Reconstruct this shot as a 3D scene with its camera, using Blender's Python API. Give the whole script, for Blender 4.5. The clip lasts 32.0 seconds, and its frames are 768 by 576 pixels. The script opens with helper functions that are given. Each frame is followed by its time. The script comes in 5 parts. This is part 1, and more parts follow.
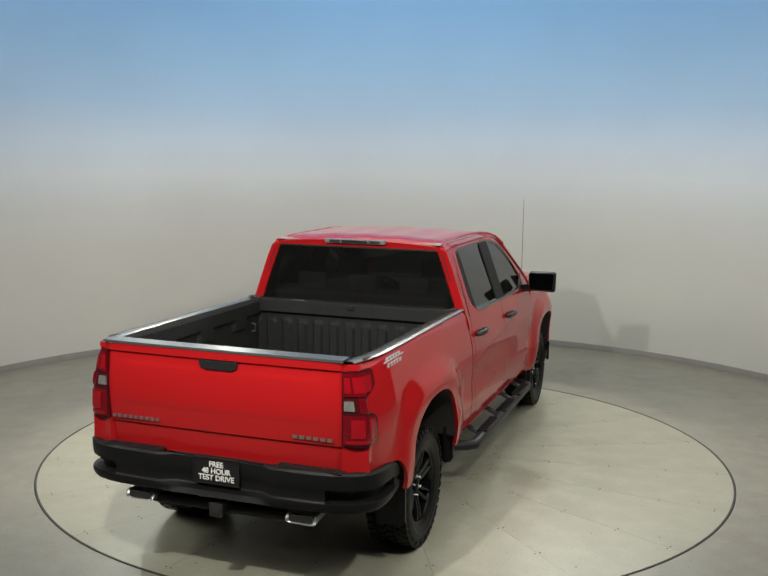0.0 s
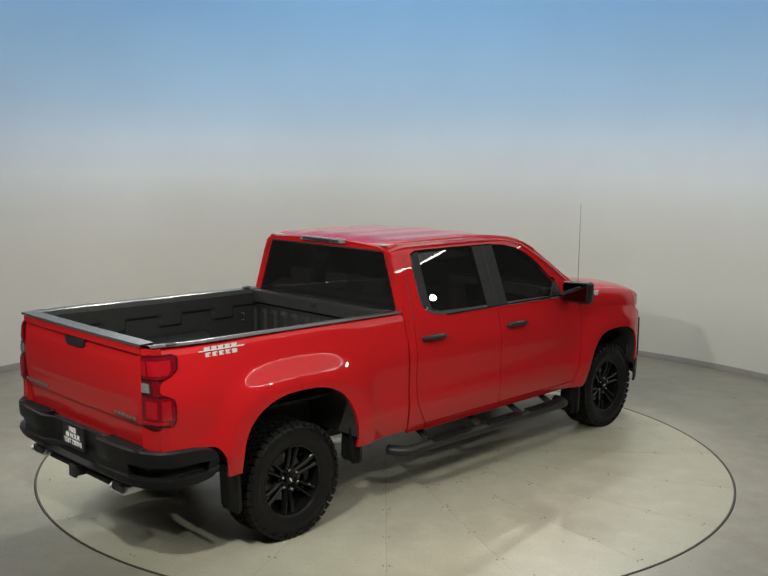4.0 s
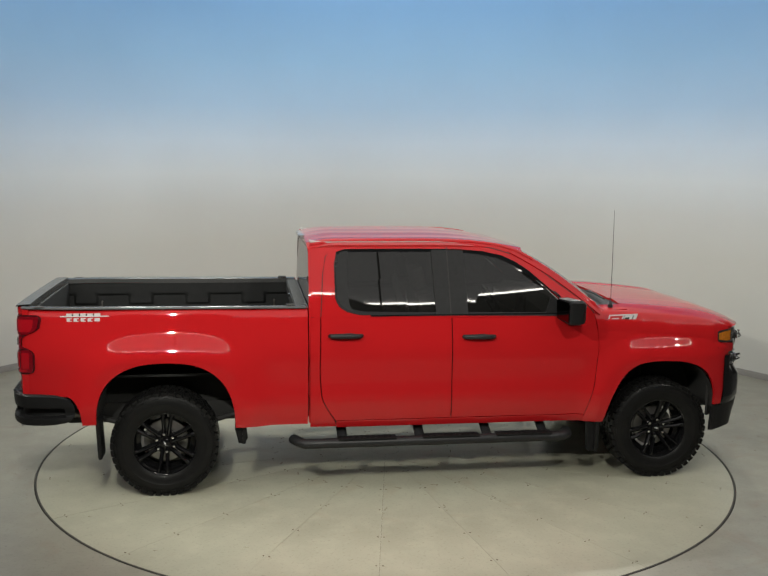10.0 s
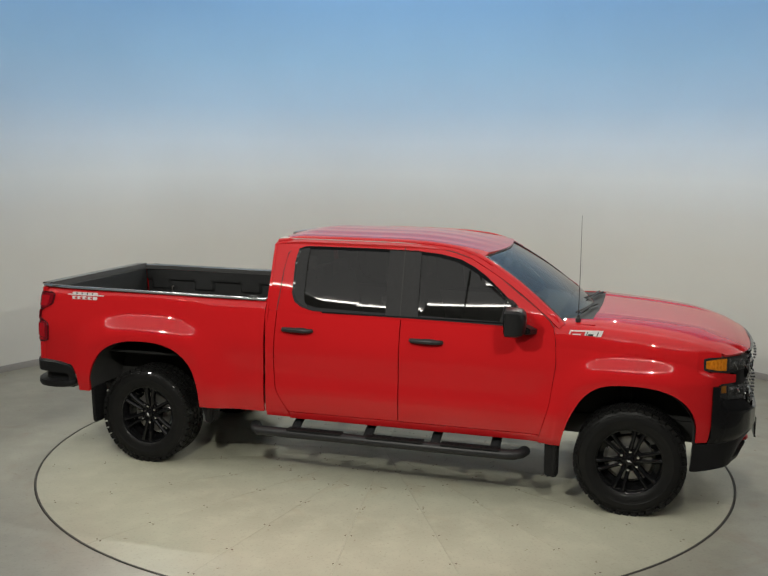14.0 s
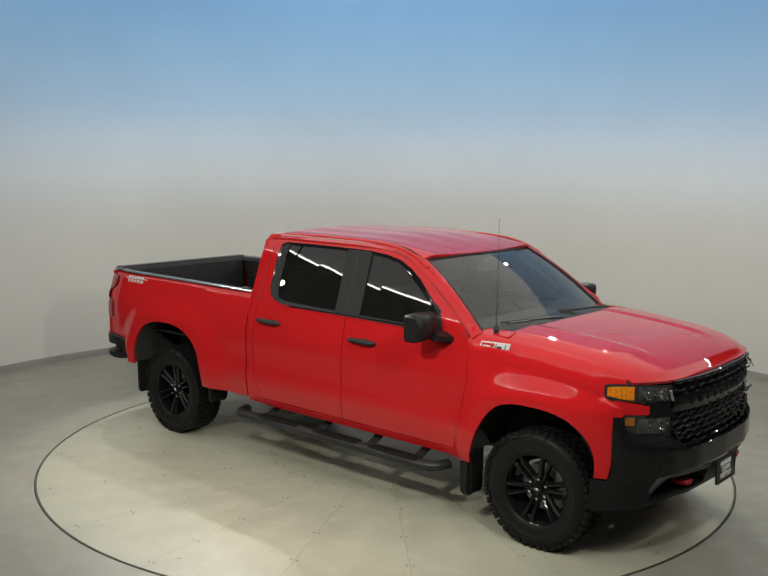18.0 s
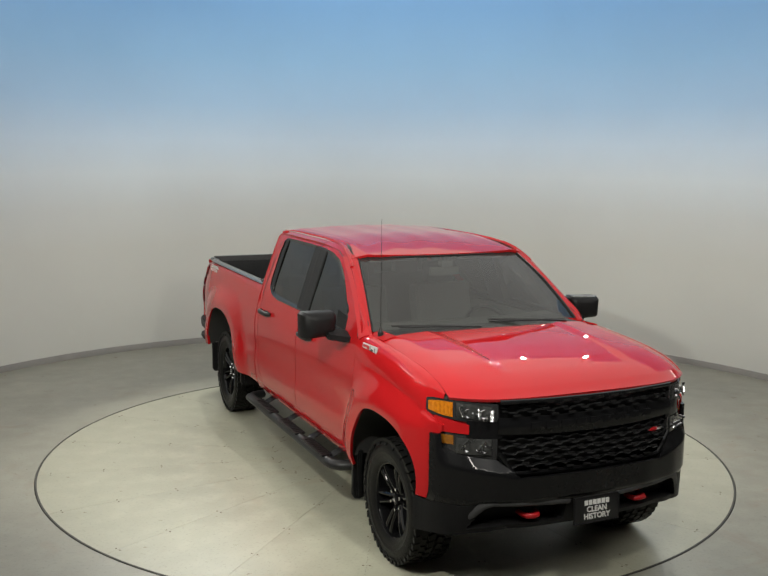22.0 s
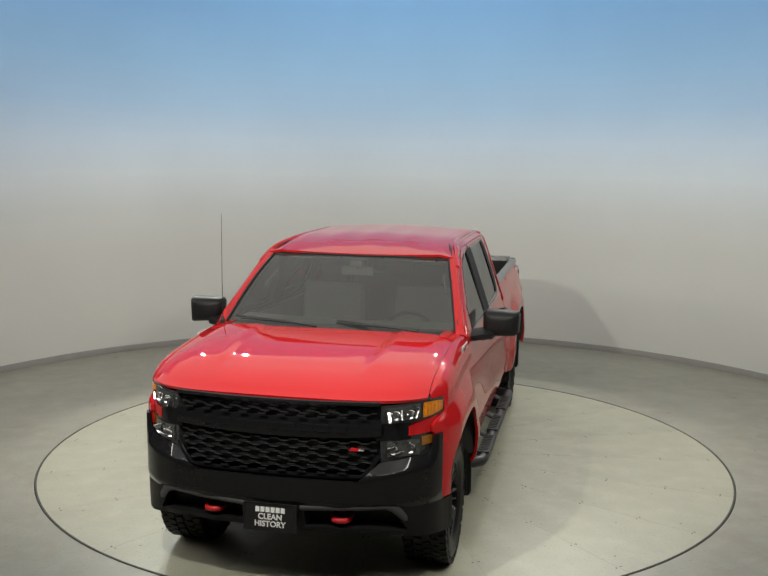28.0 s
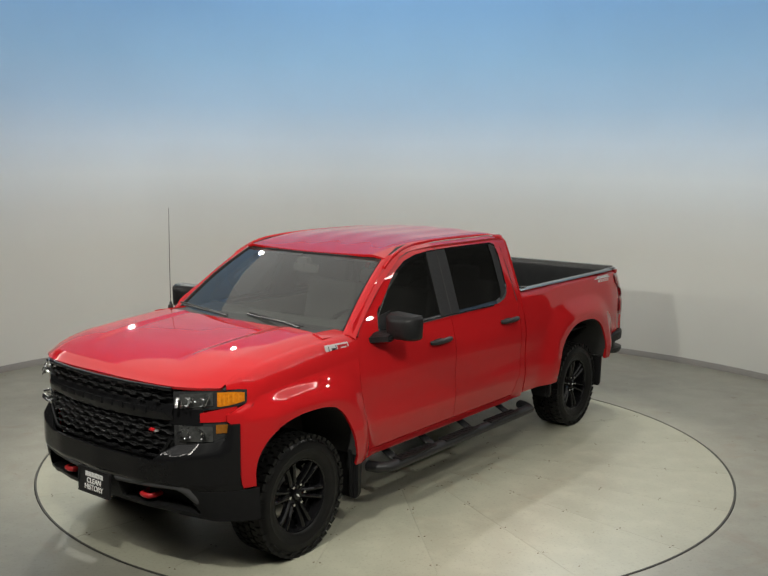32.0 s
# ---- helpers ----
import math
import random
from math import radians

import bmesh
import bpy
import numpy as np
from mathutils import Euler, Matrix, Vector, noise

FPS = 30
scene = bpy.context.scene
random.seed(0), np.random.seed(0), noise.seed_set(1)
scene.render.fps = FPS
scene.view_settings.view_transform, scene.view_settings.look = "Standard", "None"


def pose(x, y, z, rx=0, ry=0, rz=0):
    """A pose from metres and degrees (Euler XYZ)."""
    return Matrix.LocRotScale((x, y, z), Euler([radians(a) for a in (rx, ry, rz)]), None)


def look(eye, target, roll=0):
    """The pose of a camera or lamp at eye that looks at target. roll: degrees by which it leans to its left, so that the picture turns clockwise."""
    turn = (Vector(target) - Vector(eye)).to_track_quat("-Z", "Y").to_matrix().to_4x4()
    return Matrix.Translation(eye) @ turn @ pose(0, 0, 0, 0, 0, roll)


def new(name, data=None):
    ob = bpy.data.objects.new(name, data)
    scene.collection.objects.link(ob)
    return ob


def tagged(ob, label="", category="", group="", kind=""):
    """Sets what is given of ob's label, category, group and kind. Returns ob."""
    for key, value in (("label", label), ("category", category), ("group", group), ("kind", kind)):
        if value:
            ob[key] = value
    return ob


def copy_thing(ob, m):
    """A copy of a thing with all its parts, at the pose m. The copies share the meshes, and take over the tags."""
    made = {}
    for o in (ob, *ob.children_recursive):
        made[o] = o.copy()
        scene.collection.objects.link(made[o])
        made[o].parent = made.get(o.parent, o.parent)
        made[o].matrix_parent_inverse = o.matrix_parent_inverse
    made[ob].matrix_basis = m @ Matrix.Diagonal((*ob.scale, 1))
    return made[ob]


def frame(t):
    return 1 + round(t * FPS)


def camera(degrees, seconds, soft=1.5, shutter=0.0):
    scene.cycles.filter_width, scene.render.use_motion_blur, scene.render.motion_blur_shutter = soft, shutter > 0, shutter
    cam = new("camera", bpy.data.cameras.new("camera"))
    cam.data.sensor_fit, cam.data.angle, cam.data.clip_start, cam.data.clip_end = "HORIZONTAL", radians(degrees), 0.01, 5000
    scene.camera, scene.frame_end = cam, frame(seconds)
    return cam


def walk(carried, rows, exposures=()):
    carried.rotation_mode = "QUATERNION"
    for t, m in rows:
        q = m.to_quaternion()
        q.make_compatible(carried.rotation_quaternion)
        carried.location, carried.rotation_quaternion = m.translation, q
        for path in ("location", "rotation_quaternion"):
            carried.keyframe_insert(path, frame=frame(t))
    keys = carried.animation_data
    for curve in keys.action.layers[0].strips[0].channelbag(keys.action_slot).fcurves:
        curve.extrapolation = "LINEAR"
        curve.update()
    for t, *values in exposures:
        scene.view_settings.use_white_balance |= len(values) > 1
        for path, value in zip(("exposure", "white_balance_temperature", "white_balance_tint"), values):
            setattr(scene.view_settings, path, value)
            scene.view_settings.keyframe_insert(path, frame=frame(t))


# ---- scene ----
# ---- camera: still, outside the open side of the curved wall ----
CLIP = 32.0
TURN_START, TURN_RATE = 70.25, -6.169     # heading of the turning floor, degrees and degrees per second
DISC_R, WALL_R = 2.972, 5.41
TRUCK_AHEAD = 0.132                      # the truck's middle stands this far ahead of the turning axis
EYE = pose(0, -8.305, 2.651, 90 - 8.04, 0, 0.19) @ pose(0, 0, 0, 0, 0, 0.65)
cam = camera(43.96, CLIP)
walk(cam, [(0, EYE), (CLIP, EYE)])

# ---- world and large lights ----
world = bpy.data.worlds.new("world")
scene.world = world
world.use_nodes = True
world.node_tree.nodes["Background"].inputs[0].default_value = (0.9, 0.95, 1.0, 1)
world.node_tree.nodes["Background"].inputs[1].default_value = 0.02
scene.view_settings.exposure = 0.22


def oval_lamp(name, x, y, z, sx, sy, watts, colour):
    d = bpy.data.lights.new(name, "AREA")
    d.shape, d.size, d.size_y, d.energy, d.color = "ELLIPSE", sx, sy, watts, colour
    ob = new(name, d)
    ob.matrix_world = pose(x, y, z)
    return ob


def spot_lamp(name, eye, target, watts, radius, colour, angle=100, blend=0.6):
    d = bpy.data.lights.new(name, "SPOT")
    d.energy, d.shadow_soft_size, d.color = watts, radius, colour
    d.spot_size, d.spot_blend = radians(angle), blend
    ob = new(name, d)
    ob.matrix_world = look(eye, target)
    return ob


WARM, SPOTCOL = (1.0, 0.985, 0.95), (1.0, 0.99, 0.88)
CEIL = 5.3
BACK_AIM, FRONT_AIM, SIDE_AIM = (0, -0.4, 0.3), (0, 0.8, 0.9), (0, 0, 0.8)
# spotlights: place, aim, watts, cone, softness of its edge
SPOTS = [((-2.3, 4.65, 5.00), BACK_AIM, 290, 62, 0.35), ((-3.3, 4.05, 5.00), BACK_AIM, 250, 62, 0.35),
         ((2.3, 4.65, 5.00), BACK_AIM, 235, 62, 0.35), ((3.3, 4.05, 5.00), BACK_AIM, 205, 62, 0.35),
         ((-1.40, -4.70, 3.38), FRONT_AIM, 375, 84, 0.6), ((1.20, -4.70, 3.38), FRONT_AIM, 205, 84, 0.6),
         ((-4.55, -2.95, 3.45), SIDE_AIM, 110, 70, 0.7), ((4.60, -3.15, 3.45), SIDE_AIM, 25, 70, 0.7),
         ((-5.40, -0.30, 3.10), SIDE_AIM, 110, 70, 0.7), ((5.40, -0.30, 3.10), SIDE_AIM, 25, 70, 0.7)]
SOFT = (9.7, 7.3)                        # half length and half width of the oval light ceiling
for place, aim, watts, cone, blend in SPOTS:
    spot_lamp("spotlight_beam", place, aim, watts, 0.045, SPOTCOL, cone, blend)
oval_lamp("light_ceiling_glow", 0, 0, CEIL - 0.10, 2 * SOFT[0], 2 * SOFT[1], 525, WARM)

# ---- materials ----
MATS = {}


def material(name, base, rough=0.5, metal=0.0, coat=0.0, coat_rough=0.03, var=0.0, scale=8.0, rough_var=0.0, bump=0.0,
             bump_scale=60.0, spec=0.5, coat_ior=1.5, second=None, second_scale=1.2, second_amount=0.5):
    """A surface with two scales of variation: fine grain and broad stains."""
    if name in MATS:
        return MATS[name]
    m = bpy.data.materials.new(name)
    m.use_nodes = True
    nt = m.node_tree
    b = nt.nodes["Principled BSDF"]
    b.inputs["Base Color"].default_value = (*base, 1)
    b.inputs["Roughness"].default_value = rough
    b.inputs["Metallic"].default_value = metal
    b.inputs["Coat Weight"].default_value = coat
    b.inputs["Coat Roughness"].default_value = coat_rough
    b.inputs["Specular IOR Level"].default_value = spec
    b.inputs["Coat IOR"].default_value = coat_ior
    tc = nt.nodes.new("ShaderNodeTexCoord")

    def noise_node(sc, detail=4):
        n = nt.nodes.new("ShaderNodeTexNoise")
        n.inputs["Scale"].default_value, n.inputs["Detail"].default_value = sc, detail
        nt.links.new(tc.outputs["Object"], n.inputs["Vector"])
        return n

    if var or second:
        n1 = noise_node(scale)
        mix = nt.nodes.new("ShaderNodeMix")
        mix.data_type = "RGBA"
        lo = tuple(c * (1 - var) for c in base)
        hi = tuple(min(1, c * (1 + var)) for c in base)
        mix.inputs["A"].default_value, mix.inputs["B"].default_value = (*lo, 1), (*hi, 1)
        nt.links.new(n1.outputs["Fac"], mix.inputs["Factor"])
        out = mix.outputs["Result"]
        if second:
            n2 = noise_node(second_scale, 6)
            ramp = nt.nodes.new("ShaderNodeValToRGB")
            ramp.color_ramp.elements[0].position, ramp.color_ramp.elements[1].position = 0.42, 0.68
            ramp.color_ramp.elements[1].color = (second_amount,) * 3 + (1,)
            nt.links.new(n2.outputs["Fac"], ramp.inputs["Fac"])
            mix2 = nt.nodes.new("ShaderNodeMix")
            mix2.data_type = "RGBA"
            mix2.inputs["B"].default_value = (*second, 1)
            nt.links.new(ramp.outputs["Color"], mix2.inputs["Factor"])
            nt.links.new(out, mix2.inputs["A"])
            out = mix2.outputs["Result"]
        nt.links.new(out, b.inputs["Base Color"])
    if rough_var:
        n3 = noise_node(scale * 0.7)
        mr = nt.nodes.new("ShaderNodeMapRange")
        mr.inputs["To Min"].default_value, mr.inputs["To Max"].default_value = max(0, rough - rough_var), rough + rough_var
        nt.links.new(n3.outputs["Fac"], mr.inputs["Value"])
        nt.links.new(mr.outputs["Result"], b.inputs["Roughness"])
    if bump:
        n4 = noise_node(bump_scale, 3)
        bp = nt.nodes.new("ShaderNodeBump")
        bp.inputs["Strength"].default_value, bp.inputs["Distance"].default_value = bump, 0.002
        nt.links.new(n4.outputs["Fac"], bp.inputs["Height"])
        nt.links.new(bp.outputs["Normal"], b.inputs["Normal"])
    MATS[name] = m
    return m


def glass_material(name, colour, rough=0.0, ior=1.53, veil=0.02):
    """Thin tinted pane: gloss over a tint that lets light through, under a faint diffuse veil painted in for grey
    sheen.
    """
    m = bpy.data.materials.new(name)
    m.use_nodes = True
    nt = m.node_tree
    nt.nodes.remove(nt.nodes["Principled BSDF"])
    tr = nt.nodes.new("ShaderNodeBsdfTransparent")
    tr.inputs["Color"].default_value = (*colour, 1)
    gl = nt.nodes.new("ShaderNodeBsdfGlossy")
    gl.inputs["Roughness"].default_value = rough
    fr = nt.nodes.new("ShaderNodeFresnel")
    fr.inputs["IOR"].default_value = ior
    mx = nt.nodes.new("ShaderNodeMixShader")
    nt.links.new(fr.outputs["Fac"], mx.inputs["Fac"])
    nt.links.new(tr.outputs["BSDF"], mx.inputs[1])
    nt.links.new(gl.outputs["BSDF"], mx.inputs[2])
    df = nt.nodes.new("ShaderNodeBsdfDiffuse")
    df.inputs["Color"].default_value = (0.6, 0.6, 0.57, 1)
    film = nt.nodes.new("ShaderNodeMixShader")
    film.inputs["Fac"].default_value = veil
    nt.links.new(mx.outputs["Shader"], film.inputs[1])
    nt.links.new(df.outputs["BSDF"], film.inputs[2])
    nt.links.new(film.outputs["Shader"], nt.nodes["Material Output"].inputs["Surface"])
    MATS[name] = m
    return m


def glow_material(name, colour, strength):
    m = bpy.data.materials.new(name)
    m.use_nodes = True
    b = m.node_tree.nodes["Principled BSDF"]
    b.inputs["Base Color"].default_value = (*colour, 1)
    b.inputs["Emission Color"].default_value = (*colour, 1)
    b.inputs["Emission Strength"].default_value = strength
    MATS[name] = m
    return m


RED = material("red_clearcoat_paint", (0.36, 0.009, 0.011), 0.38, 0.0, coat=1.0, coat_rough=0.012, coat_ior=1.43, var=0.04, scale=900, spec=0.0)
BLACKPL = material("black_textured_plastic", (0.009, 0.009, 0.0095), 0.42, spec=0.16, var=0.25, scale=30, bump=0.35, bump_scale=420, rough_var=0.08)
GLOSSBLK = material("gloss_black_paint", (0.006, 0.006, 0.0066), 0.3, spec=0.03, coat=1.0, coat_rough=0.02, coat_ior=1.36, var=0.2, scale=40)
WHEELBLK = material("black_wheel_paint", (0.005, 0.005, 0.0055), 0.3, spec=0.0, coat=0.6, coat_rough=0.03, var=0.2, scale=40)
SATIN = material("satin_black_trim", (0.014, 0.014, 0.015), 0.42, spec=0.28, var=0.2, scale=50, bump=0.1, bump_scale=300)
LINER = material("bed_liner", (0.014, 0.0145, 0.015), 0.65, spec=0.25, var=0.35, scale=14, bump=0.6, bump_scale=260, second=(0.018, 0.018, 0.018), second_amount=0.5)
RUBBER = material("tyre_rubber", (0.008, 0.008, 0.008), 0.42, spec=0.06, coat=0.12, coat_rough=0.08, var=0.3, scale=25, bump=0.6, bump_scale=170, second=(0.011, 0.0105, 0.010), second_scale=6)
CHROME = material("chrome", (0.75, 0.75, 0.76), 0.12, 1.0, var=0.03, scale=30)
SILVER = material("satin_silver", (0.55, 0.55, 0.56), 0.32, 0.8, var=0.06, scale=60)
STEEL = material("dull_steel", (0.16, 0.15, 0.14), 0.55, 0.6, var=0.3, scale=20, second=(0.09, 0.06, 0.045), second_amount=0.6)
DISC = material("brake_disc_steel", (0.34, 0.33, 0.32), 0.35, 0.9, var=0.2, scale=30)
UNDER = material("underbody_black", (0.018, 0.0175, 0.017), 0.8, var=0.4, scale=10)
AMBER = material("amber_lens", (0.46, 0.14, 0.005), 0.12, coat=1.0, var=0.6, scale=60, bump=1.0, bump_scale=90)
AMBERLIT = material("bright_amber_rib", (0.54, 0.18, 0.008), 0.1, coat=1.0, var=0.3, scale=60)
AMBERDIM = material("dim_amber_lens", (0.20, 0.075, 0.008), 0.15, coat=1.0, var=0.5, scale=60, bump=0.8, bump_scale=90)
TAILRED = material("red_lens", (0.13, 0.002, 0.006), 0.12, coat=1.0, var=0.35, scale=50, bump=0.4, bump_scale=120)
TAILBRIGHT = material("bright_red_lens", (0.28, 0.004, 0.009), 0.15, coat=1.0, var=0.1, scale=80)
CLEAR = material("clear_lens", (0.05, 0.051, 0.05), 0.12, 0.3, coat=1.0, var=0.9, scale=30)
LAMPDARK = material("lamp_housing", (0.02, 0.02, 0.021), 0.2, coat=0.7, var=0.3, scale=30)
HOOKRED = material("red_powder_coat", (0.42, 0.008, 0.012), 0.4, var=0.1, scale=40)
CLOTH = material("dark_seat_cloth", (0.09, 0.088, 0.085), 0.9, var=0.3, scale=80, bump=0.3, bump_scale=400)
DASH = material("dashboard_vinyl", (0.10, 0.098, 0.092), 0.7, var=0.2, scale=40, bump=0.2, bump_scale=300)
HEADLINER = material("grey_headliner", (0.30, 0.29, 0.28), 0.9, var=0.1, scale=50)
PLATE = material("black_plate", (0.010, 0.010, 0.011), 0.35, var=0.2, scale=30)
LETTER = material("white_lettering", (0.72, 0.72, 0.70), 0.5, var=0.05, scale=80)
BADGE = material("badge_silver", (0.62, 0.61, 0.61), 0.3, 0.25, var=0.15, scale=120)
SIDEGLASS = glass_material("tinted_side_glass", (0.06, 0.06, 0.06), ior=1.53, veil=0.008)
SCREEN = glass_material("windscreen_glass", (0.28, 0.31, 0.29), ior=1.6, veil=0.035)
MIRRORGL = material("mirror_glass", (0.06, 0.06, 0.065), 0.02, 1.0)
LAMPGLOW = glow_material("led_line", (1.0, 0.96, 0.88), 32.0)


def concrete(name, base, stain, rough):
    """Polished, sealed concrete: broad cloudy stains, fine mottling, small dark specks."""
    m = bpy.data.materials.new(name)
    m.use_nodes = True
    nt = m.node_tree
    b = nt.nodes["Principled BSDF"]
    tc = nt.nodes.new("ShaderNodeTexCoord")

    def tex(sc, detail, dist=0.0):
        n = nt.nodes.new("ShaderNodeTexNoise")
        n.inputs["Scale"].default_value, n.inputs["Detail"].default_value, n.inputs["Distortion"].default_value = sc, detail, dist
        nt.links.new(tc.outputs["Object"], n.inputs["Vector"])
        return n.outputs["Fac"]

    def ramp(fac, a, z):
        r = nt.nodes.new("ShaderNodeMapRange")
        r.inputs["From Min"].default_value, r.inputs["From Max"].default_value = a, z
        nt.links.new(fac, r.inputs["Value"])
        return r.outputs["Result"]

    def mix(fac, a, c):
        n = nt.nodes.new("ShaderNodeMix")
        n.data_type = "RGBA"
        nt.links.new(fac, n.inputs["Factor"])
        for sock, v in (("A", a), ("B", c)):
            if isinstance(v, tuple):
                n.inputs[sock].default_value = (*v, 1)
            else:
                nt.links.new(v, n.inputs[sock])
        return n.outputs["Result"]

    col = mix(ramp(tex(0.9, 5, 0.6), 0.35, 0.7), base, stain)
    light = tuple(min(1, c * 1.07) for c in base)
    col = mix(ramp(tex(5.0, 6), 0.45, 0.75), col, light)
    dark = tuple(c * 0.8 for c in stain)
    col = mix(ramp(tex(42.0, 3), 0.56, 0.85), col, dark)
    speck = (stain[0] * 0.45, stain[1] * 0.34, stain[2] * 0.25)
    col = mix(ramp(tex(13.0, 3, 0.8), 0.70, 0.76), col, speck)
    col = mix(ramp(tex(1.7, 7, 1.5), 0.58, 0.95), col, (stain[0] * 1.0, stain[1] * 0.82, stain[2] * 0.72))
    b.inputs["Specular IOR Level"].default_value = 0.5
    nt.links.new(col, b.inputs["Base Color"])
    rr = nt.nodes.new("ShaderNodeMapRange")
    rr.inputs["To Min"].default_value, rr.inputs["To Max"].default_value = rough - 0.12, rough + 0.12
    nt.links.new(tex(3.0, 6, 0.3), rr.inputs["Value"])
    nt.links.new(rr.outputs["Result"], b.inputs["Roughness"])
    bp = nt.nodes.new("ShaderNodeBump")
    bp.inputs["Strength"].default_value, bp.inputs["Distance"].default_value = 0.12, 0.003
    nt.links.new(tex(55.0, 4), bp.inputs["Height"])
    nt.links.new(bp.outputs["Normal"], b.inputs["Normal"])
    MATS[name] = m
    return m


DISCFLOOR = concrete("sealed_concrete_disc", (0.365, 0.360, 0.280), (0.305, 0.297, 0.228), 0.32)
RUST = material("rusty_screw", (0.10, 0.065, 0.045), 0.7, 0.3, var=0.5, scale=120)
OUTFLOOR = concrete("sealed_concrete_floor", (0.275, 0.269, 0.220), (0.232, 0.225, 0.183), 0.36)


HALLFLOOR = concrete("dark_hall_floor", (0.085, 0.084, 0.08), (0.065, 0.063, 0.06), 0.5)


def wall_material():
    """Matt warm grey wall paint; an overlaid fade through pale blue to sky blue is put into its colour above."""
    m = bpy.data.materials.new("painted_curved_wall")
    m.use_nodes = True
    nt = m.node_tree
    b = nt.nodes["Principled BSDF"]
    b.inputs["Roughness"].default_value = 0.75
    b.inputs["Specular IOR Level"].default_value = 0.25
    tc = nt.nodes.new("ShaderNodeTexCoord")
    sep = nt.nodes.new("ShaderNodeSeparateXYZ")
    nt.links.new(tc.outputs["Object"], sep.inputs["Vector"])
    mr = nt.nodes.new("ShaderNodeMapRange")
    mr.inputs["From Min"].default_value, mr.inputs["From Max"].default_value = 0.0, 5.0
    nt.links.new(sep.outputs["Z"], mr.inputs["Value"])
    ramp = nt.nodes.new("ShaderNodeValToRGB")
    e = ramp.color_ramp.elements
    stops = WALL_STOPS
    while len(e) < len(stops):
        e.new(0.5)
    for k, (z, c) in zip(e, stops):
        k.position, k.color = z / 5.0, (*c, 1)
    nt.links.new(mr.outputs["Result"], ramp.inputs["Fac"])
    n = nt.nodes.new("ShaderNodeTexNoise")
    n.inputs["Scale"].default_value, n.inputs["Detail"].default_value = 0.8, 5
    nt.links.new(tc.outputs["Object"], n.inputs["Vector"])
    mul = nt.nodes.new("ShaderNodeMapRange")
    mul.inputs["To Min"].default_value, mul.inputs["To Max"].default_value = 0.93, 1.05
    nt.links.new(n.outputs["Fac"], mul.inputs["Value"])
    mx = nt.nodes.new("ShaderNodeVectorMath")
    mx.operation = "SCALE"
    nt.links.new(ramp.outputs["Color"], mx.inputs[0])
    nt.links.new(mul.outputs["Result"], mx.inputs["Scale"])
    nt.links.new(mx.outputs["Vector"], b.inputs["Base Color"])
    n2 = nt.nodes.new("ShaderNodeTexNoise")
    n2.inputs["Scale"].default_value = 120
    nt.links.new(tc.outputs["Object"], n2.inputs["Vector"])
    bp = nt.nodes.new("ShaderNodeBump")
    bp.inputs["Strength"].default_value, bp.inputs["Distance"].default_value = 0.08, 0.002
    nt.links.new(n2.outputs["Fac"], bp.inputs["Height"])
    nt.links.new(bp.outputs["Normal"], b.inputs["Normal"])
    return m


WALL_STOPS = ((0.0, (0.62, 0.622, 0.580)), (1.4, (0.665, 0.668, 0.630)), (1.9, (0.70, 0.725, 0.72)), (2.35, (0.76, 0.83, 0.88)),
              (2.8, (0.68, 0.82, 0.97)), (3.3, (0.50, 0.72, 0.97)), (3.9, (0.39, 0.66, 0.97)), (4.6, (0.31, 0.592, 0.97)), (5.0, (0.29, 0.572, 0.97)))
WALLPAINT = wall_material()
BASEB = material("grey_vinyl_baseboard", (0.26, 0.25, 0.235), 0.55, var=0.12, scale=6)
PLAINWALL = material("plain_dark_paint", (0.10, 0.098, 0.095), 0.8, var=0.08, scale=2, second=(0.06, 0.06, 0.058))
CEILING = material("ceiling_paint", (0.12, 0.12, 0.118), 0.9, var=0.1, scale=3)
SEAM = material("dark_joint", (0.05, 0.048, 0.042), 0.7, var=0.3, scale=30)


# ---- mesh helpers ----
def part(name, bm, mat, parent=None, label="", smooth=True):
    """Links a bmesh as one mesh object, under a thing or a part if one is given."""
    me = bpy.data.meshes.new(name)
    bm.to_mesh(me)
    bm.free()
    me.materials.append(mat)
    for p in me.polygons:
        p.use_smooth = smooth
    if smooth:
        me.set_sharp_from_angle(angle=radians(38))
    ob = new(name, me)
    if parent is not None:
        ob.parent = parent
    if label:
        ob["label"] = label
    return ob


def sheet(fn, us, vs, thick=0.0, side=1, core=(0.0, 0.0, 0.9)):
    """A grid of points fn(u, v), mirrored across the truck for side -1... +1, given a thickness inwards."""
    bm = bmesh.new()
    rows = []
    for v in vs:
        row = []
        for u in us:
            x, y, z = fn(u, v)
            row.append(bm.verts.new((x, y * side, z)))
        rows.append(row)
    for a, c in zip(rows, rows[1:]):
        for i in range(len(a) - 1):
            q = (a[i], a[i + 1], c[i + 1], c[i])
            if len({tuple(k.co) for k in q}) == 3:
                q = tuple({tuple(k.co): k for k in q}.values())
            if len(q) == 3 or len({tuple(k.co) for k in q}) == 4:
                bm.faces.new(q if side > 0 else q[::-1])
    if thick:
        thicken(bm, thick, core)
    return bm


